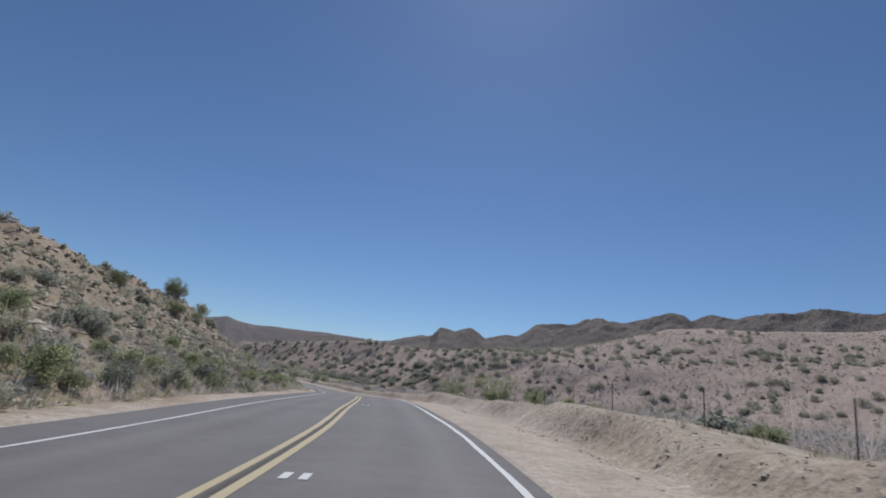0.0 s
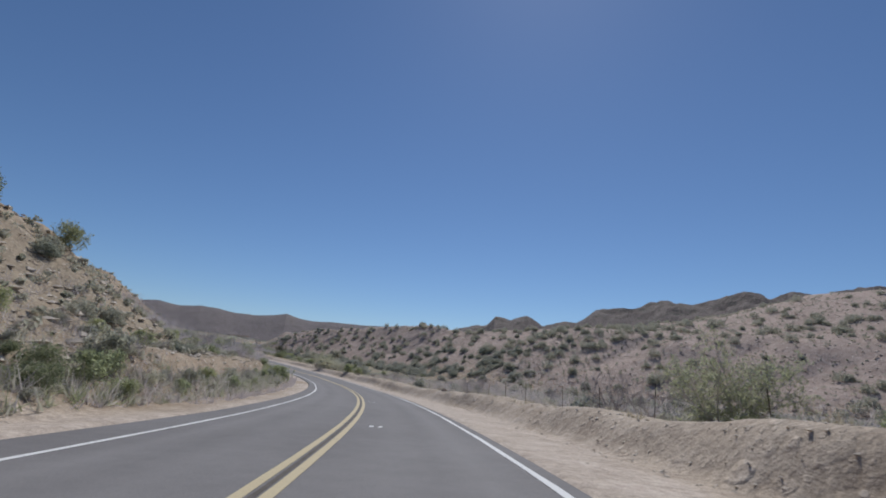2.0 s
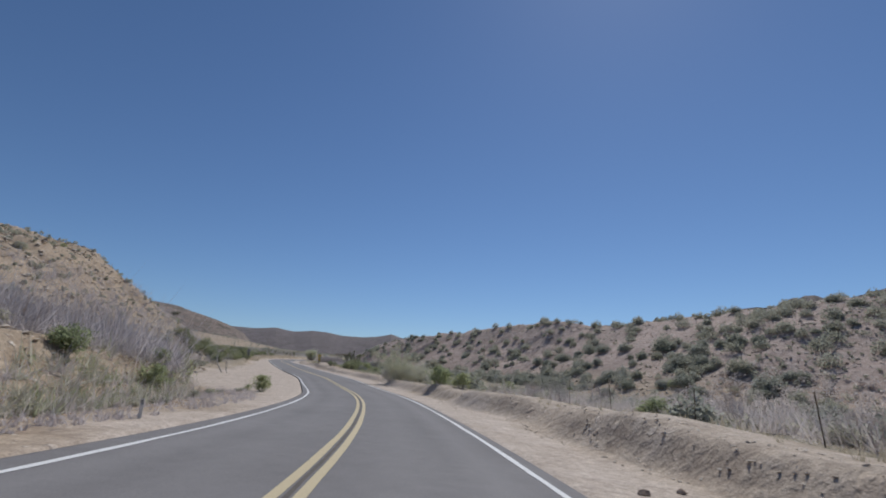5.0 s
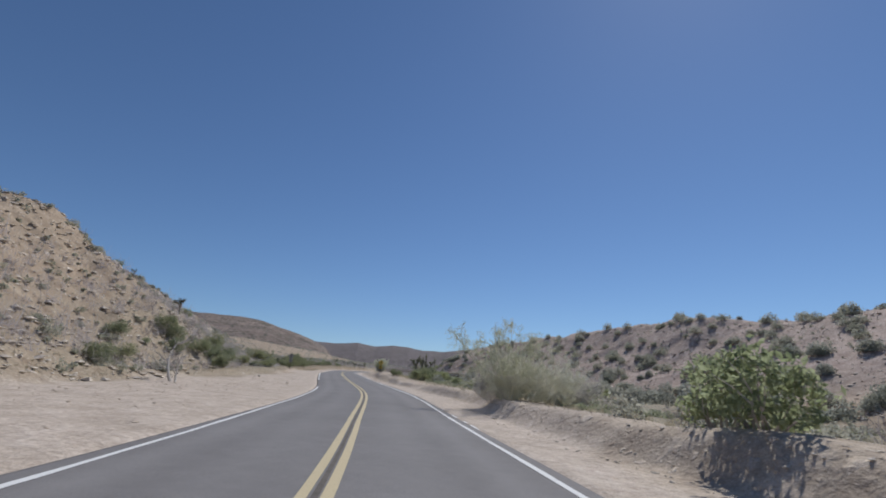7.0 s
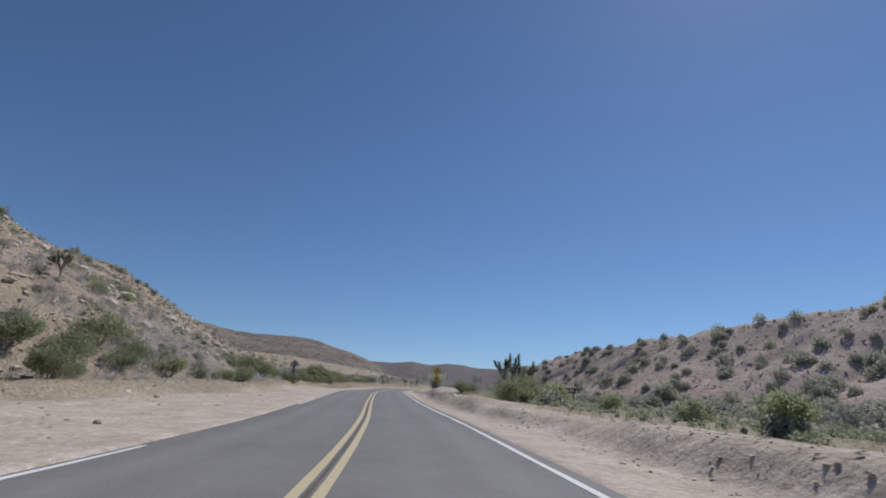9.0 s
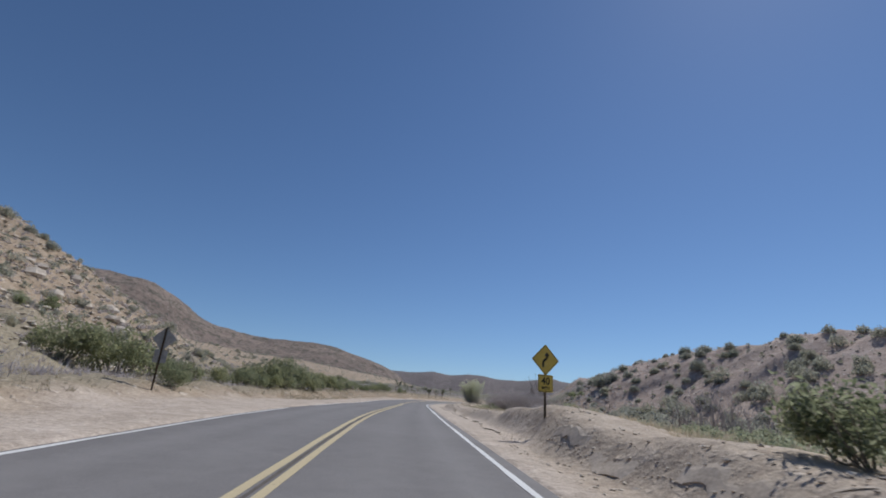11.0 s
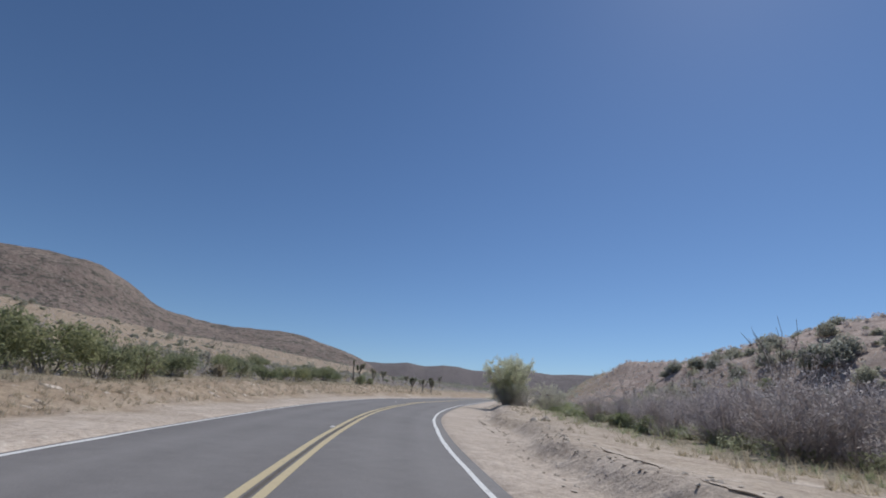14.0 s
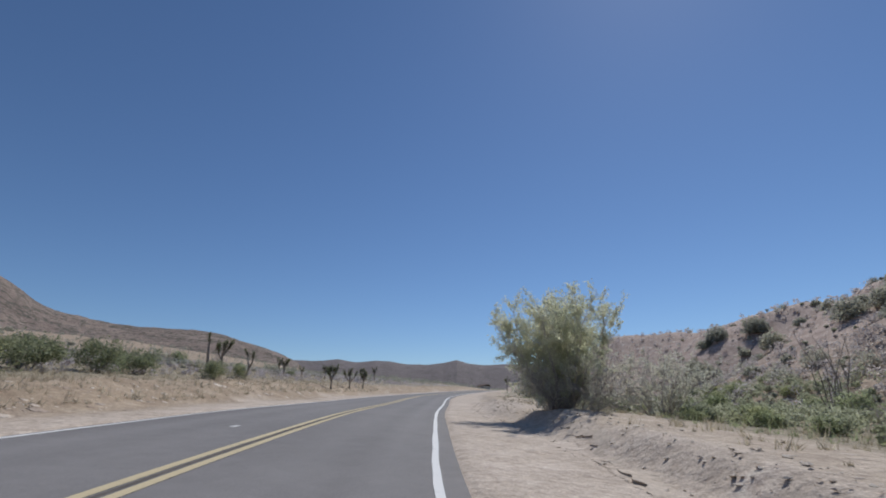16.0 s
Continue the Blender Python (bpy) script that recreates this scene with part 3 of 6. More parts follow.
mountains("backdrop_near_mesa", [150, 120, 100, 88, 79, 73, 70.5, 68.5, 67, 65, 63.5, 62, 59, 56, 52, 49, 47, 45, 43.5, 42, 40.5, 39.5, 38.5],
          [7, 9, 10.2, 11.3, 11.4, 11.2, 11.1, 10.8, 10.2, 9.3, 8.4, 7.9, 7.4, 7.05, 7.1, 6.9, 6.6, 6.15, 5.75, 5.2, 4.5, 3.6, 0.5], 420, 1150, NEAR_MESA, "broad brown mesa slope dotted with scrub", 380, 0.05, 26.0, hub=(-95.0, 205.0), flat=1.0)


# ---- plants ----
rng = np.random.default_rng(7)


def tube(soup, points, r0, r1, sides=4):
    """A tapered limb along the points."""
    p = np.asarray(points, float)
    n = len(p)
    t = np.gradient(p, axis=0)
    t /= np.linalg.norm(t, axis=1)[:, None] + 1e-9
    side = np.cross(t, [0.31, 0.17, 0.94])
    side /= np.linalg.norm(side, axis=1)[:, None] + 1e-9
    up = np.cross(side, t)
    r = np.linspace(r0, r1, n)[:, None, None]
    a = np.arange(sides) * 2 * math.pi / sides
    ring = p[:, None, :] + r * (np.cos(a)[None, :, None] * side[:, None, :] + np.sin(a)[None, :, None] * up[:, None, :])
    i = np.arange((n - 1) * sides)
    k, j = i // sides, i % sides
    j2 = (j + 1) % sides
    soup.add(ring.reshape(-1, 3), np.stack([k * sides + j, k * sides + j2, (k + 1) * sides + j2, (k + 1) * sides + j], 1))


def leaves(soup, at, size, gen, stretch=2.0, hang=0.0):
    """Small leaf blades at the given places."""
    n = len(at)
    a = gen.normal(size=(n, 3))
    a[:, 2] -= hang * 2
    a /= np.linalg.norm(a, axis=1)[:, None]
    b = np.cross(a, gen.normal(size=(n, 3)))
    b /= np.linalg.norm(b, axis=1)[:, None] + 1e-9
    k = size * gen.uniform(0.6, 1.4, (n, 1))
    a, b = a * k * stretch * 0.5, b * k * 0.5
    c = np.cross(a, b)
    c /= np.linalg.norm(c, axis=1)[:, None] + 1e-9
    v = np.stack([at - a, at + b + c * k * 0.15, at + a, at - b + c * k * 0.15], 1).reshape(-1, 3)
    f = np.arange(4 * n).reshape(-1, 4)
    soup.add(v, f)


def limb(start, way, length, gen, bend=0.25, lift=0.1, steps=5):
    """A crooked line of points for a branch."""
    p, d = [np.array(start, float)], np.array(way, float)
    for _ in range(steps):
        d = d + gen.normal(size=3) * bend + np.array([0, 0, lift])
        d /= np.linalg.norm(d)
        p.append(p[-1] + d * length / steps)
    return np.array(p)


def empty(name, at):
    ob = new(name)
    ob.location = at
    return ob


def shrub(name, seed, tall, wide, leaf, wood, blades, blade, lobes=11, airy=0.35, twigs=14):
    """A shrub one can look into: crooked stems and uneven lobes of small leaves."""
    gen = np.random.default_rng(seed)
    ob = empty(name, (0, 0, 0))
    stems, tips = Soup(), []
    for k in range(twigs):
        a = gen.uniform(0, 2 * math.pi)
        lean = gen.uniform(0.1, 1.1)
        way = np.array([math.cos(a) * lean, math.sin(a) * lean, 1.0])
        line = limb((math.cos(a) * 0.08 * wide, math.sin(a) * 0.08 * wide, -0.05), way / np.linalg.norm(way), tall * gen.uniform(0.55, 0.95), gen, 0.22, 0.03, 4)
        line[:, :2] *= min(1.0, wide * 0.5 / (np.abs(line[:, :2]).max() + 1e-6)) if np.abs(line[:, :2]).max() > wide * 0.5 else 1.0
        tube(stems, line, 0.014 * tall ** 0.5 + 0.006, 0.004, 3)
        tips += [line[-1], line[-2], line[2]]
    stems.make("woody_base", wood, ob)
    at = []
    share = gen.dirichlet(np.ones(lobes) * 3)
    for k in range(lobes):
        a, r = gen.uniform(0, 2 * math.pi), math.sqrt(gen.uniform(0.02, 1)) * 0.34 * wide
        h = tall * gen.uniform(0.22, 0.80) * (1 - 0.45 * (r / (0.34 * wide)) ** 2)
        core = np.array([math.cos(a) * r, math.sin(a) * r, h])
        size = np.array([wide, wide, tall * 1.1]) * gen.uniform(0.13, 0.22)
        m = max(6, int(blades * share[k]))
        v = gen.normal(size=(m, 3))
        v /= np.linalg.norm(v, axis=1)[:, None]
        at.append(core + v * size * gen.uniform(airy, 1.12, (m, 1)))
    at = np.vstack(at)
    tip = np.array(tips)
    extra = tip[gen.integers(0, len(tip), blades // 6)] + gen.normal(size=(blades // 6, 3)) * 0.05 * tall
    at = np.vstack([at, extra])
    at[:, 2] = np.maximum(at[:, 2], 0.04)
    foliage = Soup()
    leaves(foliage, at, blade, gen, 2.0)
    foliage.make("foliage", leaf, ob)
    return ob


def dome_points(gen, blades):
    """Places for leaves over a cluster of uneven domes, about one unit across and high."""
    domes = [(0.0, 0.0, 1.0, 0.36)] + [(math.cos(a) * 0.24, math.sin(a) * 0.24, gen.uniform(0.62, 0.95), gen.uniform(0.2, 0.3)) for a in np.arange(6) * 1.05 + gen.uniform(0, 1)]
    weight = np.array([d[3] ** 2 for d in domes])
    pick = gen.choice(len(domes), blades, p=weight / weight.sum())
    cx, cy, ch, cr = np.array(domes)[pick].T
    v = gen.normal(size=(blades, 3))
    v /= np.linalg.norm(v, axis=1)[:, None]
    v[:, 2] = np.abs(v[:, 2]) - 0.12 * gen.random(blades)
    depth = 1 - 0.45 * gen.random(blades) ** 2 + 0.07 * gen.normal(size=blades)
    return np.stack([cx + v[:, 0] * cr * depth, cy + v[:, 1] * cr * depth, np.maximum(v[:, 2] * ch * depth, 0.02)], 1)


def round_shrub(name, seed, tall, wide, leaf, wood, blades, blade):
    """A dense rounded desert bush: a few stems inside uneven domes of small leaves."""
    gen = np.random.default_rng(seed)
    ob = empty(name, (0, 0, 0))
    stems = Soup()
    for k in range(7):
        a = gen.uniform(0, 2 * math.pi)
        way = np.array([math.cos(a) * 0.6, math.sin(a) * 0.6, 1.0])
        tube(stems, limb((0, 0, -0.08), way / np.linalg.norm(way), tall * 0.75, gen, 0.2, 0.0, 4), 0.03, 0.008, 4)
    stems.make("woody_base", wood, ob)
    at = dome_points(gen, blades) * np.array([wide, wide, tall])
    foliage = Soup()
    leaves(foliage, at, blade, gen, 1.7)
    foliage.make("foliage", leaf, ob)
    return ob


def bare_shrub(name, seed, tall, wide, wood, stems_n=16, forks=3, fine=3):
    """A leafless thicket of thin forked twigs."""
    gen = np.random.default_rng(seed)
    ob = empty(name, (0, 0, 0))
    main, fine_soup = Soup(), Soup()
    for k in range(stems_n):
        a, lean = gen.uniform(0, 2 * math.pi), gen.uniform(0.05, 0.9)
        way = np.array([math.cos(a) * lean * wide / tall, math.sin(a) * lean * wide / tall, 1.0])
        line = limb((gen.normal() * 0.12 * wide, gen.normal() * 0.12 * wide, -0.05), way / np.linalg.norm(way), tall * gen.uniform(0.6, 1.0), gen, 0.16, 0.05, 5)
        tube(main, line, 0.016, 0.006, 3)
        for j in range(forks):
            b = line[gen.integers(2, 5)]
            w2 = way * 0.5 + gen.normal(size=3) * 0.7 + np.array([0, 0, 0.5])
            l2 = limb(b, w2 / np.linalg.norm(w2), tall * gen.uniform(0.25, 0.5), gen, 0.25, 0.06, 3)
            tube(fine_soup, l2, 0.009, 0.004, 3)
            for i in range(fine):
                w3 = w2 * 0.4 + gen.normal(size=3) * 0.8 + np.array([0, 0, 0.4])
                tube(fine_soup, limb(l2[gen.integers(1, 4)], w3 / np.linalg.norm(w3), tall * gen.uniform(0.10, 0.25), gen, 0.3, 0.05, 2), 0.006, 0.003, 3)
    main.make("woody_base", wood, ob)
    fine_soup.make("twig_tangle", wood, ob)
    return ob


def willow(name, seed, tall, wide, trunks, leaf, wood, blades, blade, low=0.12, droop=0.55, start=0.25):
    """A loose desert willow: several trunks, arching limbs, hanging sprays of narrow leaves."""
    gen = np.random.default_rng(seed)
    ob = empty(name, (0, 0, 0))
    sprays, at = Soup(), []
    for k in range(trunks):
        a = 2 * math.pi * k / trunks + gen.uniform(-0.5, 0.5)
        lean = gen.uniform(0.15, 0.9) * wide / tall
        way = np.array([math.cos(a) * lean, math.sin(a) * lean, 1.0])
        line = limb((math.cos(a) * 0.25, math.sin(a) * 0.25, -0.1), way / np.linalg.norm(way), tall * gen.uniform(0.7, 0.98), gen, 0.14, 0.05, 7)
        trunk = Soup()
        tube(trunk, line, 0.036 * tall / 5, 0.008, 5)
        trunk.make("trunk", wood, ob)
        for j in range(9):
            i = gen.integers(1, 7)
            w2 = way * 0.4 + np.array([gen.normal() * 0.9, gen.normal() * 0.9, gen.uniform(0.0, 0.7)])
            l2 = limb(line[i], w2 / np.linalg.norm(w2), wide * gen.uniform(0.12, 0.3), gen, 0.2, 0.05, 4)
            tube(sprays, l2, 0.011, 0.004, 3)
            for m in range(4):
                w3 = w2 * 0.3 + gen.normal(size=3) * 0.6 + np.array([0, 0, 0.45 - droop])
                l3 = limb(l2[gen.integers(1, 5)], w3 / np.linalg.norm(w3), wide * gen.uniform(0.06, 0.16), gen, 0.2, -0.18 * droop, 4)
                tube(sprays, l3, 0.006, 0.003, 3)
                n = max(4, int(blades / (trunks * 36)))
                u = gen.uniform(0, 1, n) * 4
                b = np.minimum(u.astype(int), 3)
                at.append(l3[b] + (l3[b + 1] - l3[b]) * (u - b)[:, None] + gen.normal(size=(n, 3)) * 0.06 * wide / 5)
    at = np.vstack(at)
    at = at[at[:, 2] > low]
    sprays.make("branchwork", wood, ob)
    foliage = Soup()
    leaves(foliage, at, blade, gen, 3.2, 0.5)
    foliage.make("crown", leaf, ob)
    return ob


def joshua(name, seed, tall, arms, shaggy=1.0, leaf=None, wood=None):
    """A Joshua tree: shaggy trunk, upturned arms, each with a head of spikes."""
    gen = np.random.default_rng(seed)
    ob = empty(name, (0, 0, 0))
    trunk = Soup()
    fork = tall * gen.uniform(0.4, 0.55) if arms > 1 else tall * 0.8
    stem = limb((0, 0, -0.1), (gen.normal() * 0.06, gen.normal() * 0.06, 1), fork + 0.1, gen, 0.05, 0.05, 5)
    tube(trunk, stem, 0.045 * tall ** 0.7 + 0.02, 0.032 * tall ** 0.7, 7)
    ends = []
    for k in range(arms):
        a = 2 * math.pi * k / arms + gen.uniform(-0.5, 0.5)
        out = gen.uniform(0.3, 0.9) if arms > 1 else 0.05
        way = np.array([math.cos(a) * out, math.sin(a) * out, 0.8])
        arm = limb(stem[-1 - (k % 2)], way / np.linalg.norm(way), (tall - fork) * gen.uniform(0.65, 1.05), gen, 0.14, 0.16, 4)
        tube(trunk, arm, 0.035 * tall ** 0.7, 0.03 * tall ** 0.6, 6)
        ends.append((arm[-2], arm[-1]))
        if gen.random() < 0.6 and arms > 2:
            w2 = way + gen.normal(size=3) * 0.5
            twig = limb(arm[2], w2 / np.linalg.norm(w2), (tall - fork) * 0.4, gen, 0.1, 0.2, 3)
            tube(trunk, twig, 0.03 * tall ** 0.7, 0.025 * tall ** 0.6, 6)
            ends.append((twig[-2], twig[-1]))
    for b, e in ends:
        heads = Soup()
        axis = (e - b) / (np.linalg.norm(e - b) + 1e-9)
        n = int(70 * shaggy)
        v = gen.normal(size=(n, 3)) * 0.8 + axis * 0.5
        v /= np.linalg.norm(v, axis=1)[:, None]
        long = 0.11 * tall ** 0.55 * gen.uniform(0.7, 1.3, (n, 1))
        root = e + axis * 0.04 * tall ** 0.6 - axis * gen.uniform(0, 0.28, (n, 1)) * tall ** 0.6
        side = np.cross(v, axis + 0.01)
        side /= np.linalg.norm(side, axis=1)[:, None] + 1e-9
        tri = np.stack([root - side * 0.012 * tall ** 0.5, root + side * 0.012 * tall ** 0.5, root + v * long * 1.5], 1).reshape(-1, 3)
        heads.add(tri, np.arange(3 * n).reshape(-1, 3))
        heads.make("spiky_head", leaf or SPIKE_LEAF, ob)
    trunk.make("trunk", wood or BARK, ob)
    return ob


def dead_tree(name, seed, tall, lean, wood, arms=6):
    """A bare dead tree or fallen limb with broken branches."""
    gen = np.random.default_rng(seed)
    ob = empty(name, (0, 0, 0))
    trunk, boughs = Soup(), Soup()
    line = limb((0, 0, -0.1), np.array([lean, 0.15 * lean, 1.0]) / math.hypot(lean, 1), tall, gen, 0.13, 0.0, 7)
    tube(trunk, line, 0.018 * tall + 0.015, 0.009, 6)
    for k in range(arms):
        i = gen.integers(2, 7)
        way = np.array([gen.normal(), gen.normal(), gen.uniform(0.1, 0.9)])
        l2 = limb(line[i], way / np.linalg.norm(way), tall * gen.uniform(0.2, 0.5), gen, 0.28, 0.05, 5)
        tube(boughs, l2, 0.008 * tall + 0.008, 0.005, 4)
        for j in range(3):
            w3 = way + gen.normal(size=3) * 0.9
            tube(boughs, limb(l2[gen.integers(1, 6)], w3 / np.linalg.norm(w3), tall * gen.uniform(0.08, 0.22), gen, 0.3, 0.05, 3), 0.012, 0.004, 3)
    trunk.make("trunk", wood, ob)
    boughs.make("branchwork", wood, ob)
    return ob


class Kind:
    """Some moulds of one kind of plant, set out as separate things."""

    def __init__(self, moulds, label, category, group):
        self.moulds, self.used, self.tags, self.count, self.rest = moulds, set(), (label, category, group), 0, []

    def put(self, s, d, size=1.0, squash=1.0, label="", lift=-0.03):
        """Set out one plant; those past the first 285 are kept for gather()."""
        self.count += 1
        if self.count > 285:
            self.rest.append((s, d, size, squash))
            return None
        k = int(rng.integers(0, len(self.moulds)))
        m = Matrix.Translation(spot(s, d, lift)) @ Matrix.Rotation(float(rng.uniform(0, 6.28)), 4, "Z") @ Matrix.Diagonal((size, size, size * squash, 1))
        if k in self.used:
            k3 = self.moulds[k].scale
            ob = copy_thing(self.moulds[k], m @ Matrix.Diagonal((1 / k3[0], 1 / k3[1], 1 / k3[2], 1)))
        else:
            ob = self.moulds[k]
            ob.matrix_basis = m
            self.used.add(k)
        tagged(ob, label or self.tags[0], self.tags[1], self.tags[2])
        return ob


def gather(kind, name, wide, tall, leaf, blades, blade, label):
    """The plants of a kind that stand too far off to be told apart, as one mass."""
    soup = Soup()
    for s, d, size, squash in kind.rest:
        leaves(soup, dome_points(rng, blades) * np.array([wide, wide, tall * squash]) * size + np.array(spot(s, d, -0.03)), blade * size ** 0.5, rng, 1.7)
    if kind.rest:
        tagged(soup.make(name, leaf), label, "shrubs", kind="stuff")


dark = Kind([round_shrub("dark_shrub", 11 + k, 1.4, 2.1, DARK_LEAF, DRY_TWIG, 1500, 0.095) for k in range(5)],
            "round dark green desert shrub on a dry rocky slope", "shrub", "dark shrubs on the slopes")
sage = Kind([shrub("sagebrush", 31 + k, 0.9, 1.2, SAGE_LEAF, DRY_TWIG, 620, 0.05, 11, 0.5, 8) for k in range(4)],
            "grey-green sagebrush growing in dry sandy soil", "shrub", "sagebrush")
green = Kind([shrub("green_shrub", 51 + k, 1.5, 1.9, GREEN_LEAF, DRY_TWIG, 1500, 0.06, 16, 0.5, 12) for k in range(4)],
             "leafy fresh green shrub growing beside the road", "shrub", "green shrubs")
leafy_dark = Kind([shrub("roadside_bush", 71 + k, 1.6, 2.2, material("olive_leaf", leafy(((0.21, 0.235, 0.135), (0.30, 0.32, 0.195), (0.39, 0.405, 0.27))), 0.75) if k == 0 else bpy.data.materials["olive_leaf"], BARK, 2700, 0.046, 20, 0.5, 12) for k in range(3)],
                  "dense olive green bush on a sandy bank", "bush", "roadside bushes")
bare = Kind([bare_shrub("dry_shrub", 91 + k, 1.5, 1.9, DRY_TWIG, 14, 2, 3) for k in range(4)],
            "leafless grey-brown dry shrub of thin twigs", "shrub", "dry shrubs")

# the band of shrubs at the foot of the first cut
for s in np.arange(3, 66, 1.7):
    for e in (7.6, 9.0, 10.6, 13.0):
        if rng.random() < 0.86:
            pick = rng.choice(5, p=[0.26, 0.22, 0.14, 0.22, 0.16])
            kind = (green, sage, leafy_dark, bare, dark)[pick]
            kind.put(s + rng.normal() * 0.7, -(e + rng.normal() * 0.5), rng.uniform(0.55, 1.05) * (1.4 if kind is sage else 0.85), rng.uniform(0.8, 1.1))
for s in np.arange(64, 96, 1.5):
    for e in (7.2, 8.0, 11.6, 13.0):
        if rng.random() < 0.8:
            kind = (green, sage, bare, dark)[rng.choice(4, p=[0.42, 0.36, 0.14, 0.08])]
            kind.put(s + rng.normal() * 0.7, -(e + rng.normal() * 0.5), rng.uniform(0.4, 0.8) * (1.3 if kind is sage else 0.8), rng.uniform(0.8, 1.1))
for s, d, size in ((95.6, -6.7, 1.15), (97.2, -7.2, 1.15), (94.0, -7.2, 0.9), (60, -8.3, 0.9), (30, -8.4, 1.0)):
    green.put(s, d, size)
for s in np.r_[np.arange(4, 64, 1.9), np.arange(99, 132, 2.1)]:
    (sage, bare, green, sage)[rng.integers(0, 4)].put(s, -(rng.uniform(6.7, 7.5)), rng.uniform(0.3, 0.55), rng.uniform(0.7, 1.0))
# purple-grey thicket along the second cut
for s in np.arange(99, 134, 1.25):
    for e in (10.0, 11.4, 13.4, 16.0):
        if rng.random() < 0.8:
            kind = (bare, bare, bare, sage, green)[rng.integers(0, 5)]
            kind.put(s + rng.normal() * 0.6, -(e + 2.0 + rng.normal() * 0.6), rng.uniform(0.9, 1.6), rng.uniform(0.8, 1.15))
for s, d, size in ((128.2, -5.9, 0.8), (112, -9.2, 0.8), (120, -9.5, 0.7), (106, -8.6, 0.8)):
    green.put(s, d, size)
for s in np.arange(62, 136, 0.9):
    for _ in range(3):
        e = table(s, (62, 7.2), (118, 8.2), (136, 13)) + rng.uniform(0, 1) ** 1.5 * table(s, (62, 6), (90, 7), (105, 16), (136, 12))
        kind = (bare, sage, bare, sage, green)[rng.integers(0, 5)] if s > 92 else (sage, green, sage, bare)[rng.integers(0, 4)]
        if rng.random() < 0.42 and not (66 < s < 116 and 8.2 < e < 10.6):
            kind.put(s, -e, rng.uniform(0.4, 0.9), rng.uniform(0.75, 1.0))
# bushes above the wide turnout
for s, d, size in ((184, -18.5, 1.35), (186.5, -19.5, 1.4), (189, -17.6, 1.7), (176.2, -21.4, 1.25), (186.0, -20.4, 1.4), (196.5, -17.6, 1.9), (187.9, -14.5, 1.3), (190.5, -15.4, 1.2), (191.6, -16.2, 1.5), (193.6, -17.0, 1.4), (195.9, -15.6, 1.35),
                   (198, -15.9, 1.3), (200.4, -14.5, 1.5), (203, -13.2, 1.0), (206, -12.4, 1.1), (208.5, -11.6, 1.2), (211, -11.9, 1.05), (222, -9.6, 0.9), (225, -11.0, 0.9), (164, -17.5, 1.3), (172, -19, 1.2),
                   (224, -16.5, 2.0), (226, -14.8, 2.1), (228.5, -14.3, 1.5), (227.4, -11.4, 1.0), (234, -12.4, 1.0), (237.7, -11.9, 1.1), (239.6, -11.5, 1.2), (242, -11.0, 1.15), (244.5, -10.6, 1.2),
                   (243.5, -12.0, 1.9), (245.9, -11.4, 2.1), (248, -11.8, 2.0), (250, -11.0, 1.9), (252.4, -10.4, 1.9), (254, -10.0, 1.5), (246, -14, 1.9), (267.6, -12.8, 1.7), (269.4, -11.8, 1.9), (271.4, -11.2, 1.7), (273.6, -10.8, 1.4), (276, -10.4, 1.2), (269, -16.4, 1.2), (271, -15.2, 1.1),
                   (279, -12.5, 1.0), (282, -11.4, 1.1), (285, -12.0, 1.2), (288, -11.2, 1.15), (291, -11.5, 1.2), (294, -11.0, 1.1), (297, -11.4, 1.25), (300, -11.0, 1.1), (303, -11.2, 1.0), (306.5, -9.4, 0.8), (308, -9.9, 0.75), (309.5, -9.2, 0.6), (316, -28, 1.5)):
    leafy_dark.put(s, d, size * 0.92, rng.uniform(0.85, 1.1))
for _ in range(130):
    s = rng.uniform(176, 330)
    e = table(s, (176, 17), (205, 10), (330, 9)) + rng.uniform(0.3, 1) ** 1.6 * 26
    kind = (bare, sage, sage, green, bare, leafy_dark)[rng.integers(0, 6)]
    kind.put(s, -e, rng.uniform(0.5, 1.15), rng.uniform(0.75, 1.05))
# shrubs up the left slopes
for _ in range(210):
    s = rng.uniform(-8, 262)
    start = table(s, (-10, 11), (85, 12), (110, 17), (135, 16), (200, 16), (262, 20))
    e = start + rng.uniform(0, 1) ** 1.2 * 30
    kind = (sage, dark, sage)[rng.integers(0, 3)]
    kind.put(s, -e, rng.uniform(0.55, 1.0) * (1.5 if kind is sage else 0.9), rng.uniform(0.75, 1.0))
for s, d, size in ((76.2, -25.8, 1.7), (78.5, -26.4, 1.2), (84.6, -23.0, 1.35), (61.7, -21.7, 1.1), (65.4, -20.3, 0.9), (50, -24, 1.0)):
    leafy_dark.put(s, d, size, 1.15, "dark green juniper bush on the crest of a slope")
# the right-hand slope: round bushes, thicker towards its foot and along gullies
count, far_spots = 0, []
while count < 560:
    s = rng.uniform(20, 335) if count % 3 else rng.uniform(84, 190)
    start, run = slope_start(s), slope_run(s)
    u = rng.uniform(-0.12, 1.1)
    if rng.random() > 0.45 + 0.55 * max(0.0, 1 - u) ** 1.5 + 0.5 * float(rugged(s / 16.0, u * 3.0, 131, 2)):
        continue
    size = (rng.uniform(0.6, 1.15) + 0.95 * rng.random() ** 1.7) * (1.0 if s < 235 else 0.8)
    d = start + run * u
    if d > 27 and (d > table(s, (84, 60), (150, 66), (220, 62), (335, 40)) or s < 100):
        far_spots.append((s, d, size))
    else:
        (dark if d > 27 else sage).put(s, d, size, rng.uniform(0.75, 1.05))
    count += 1
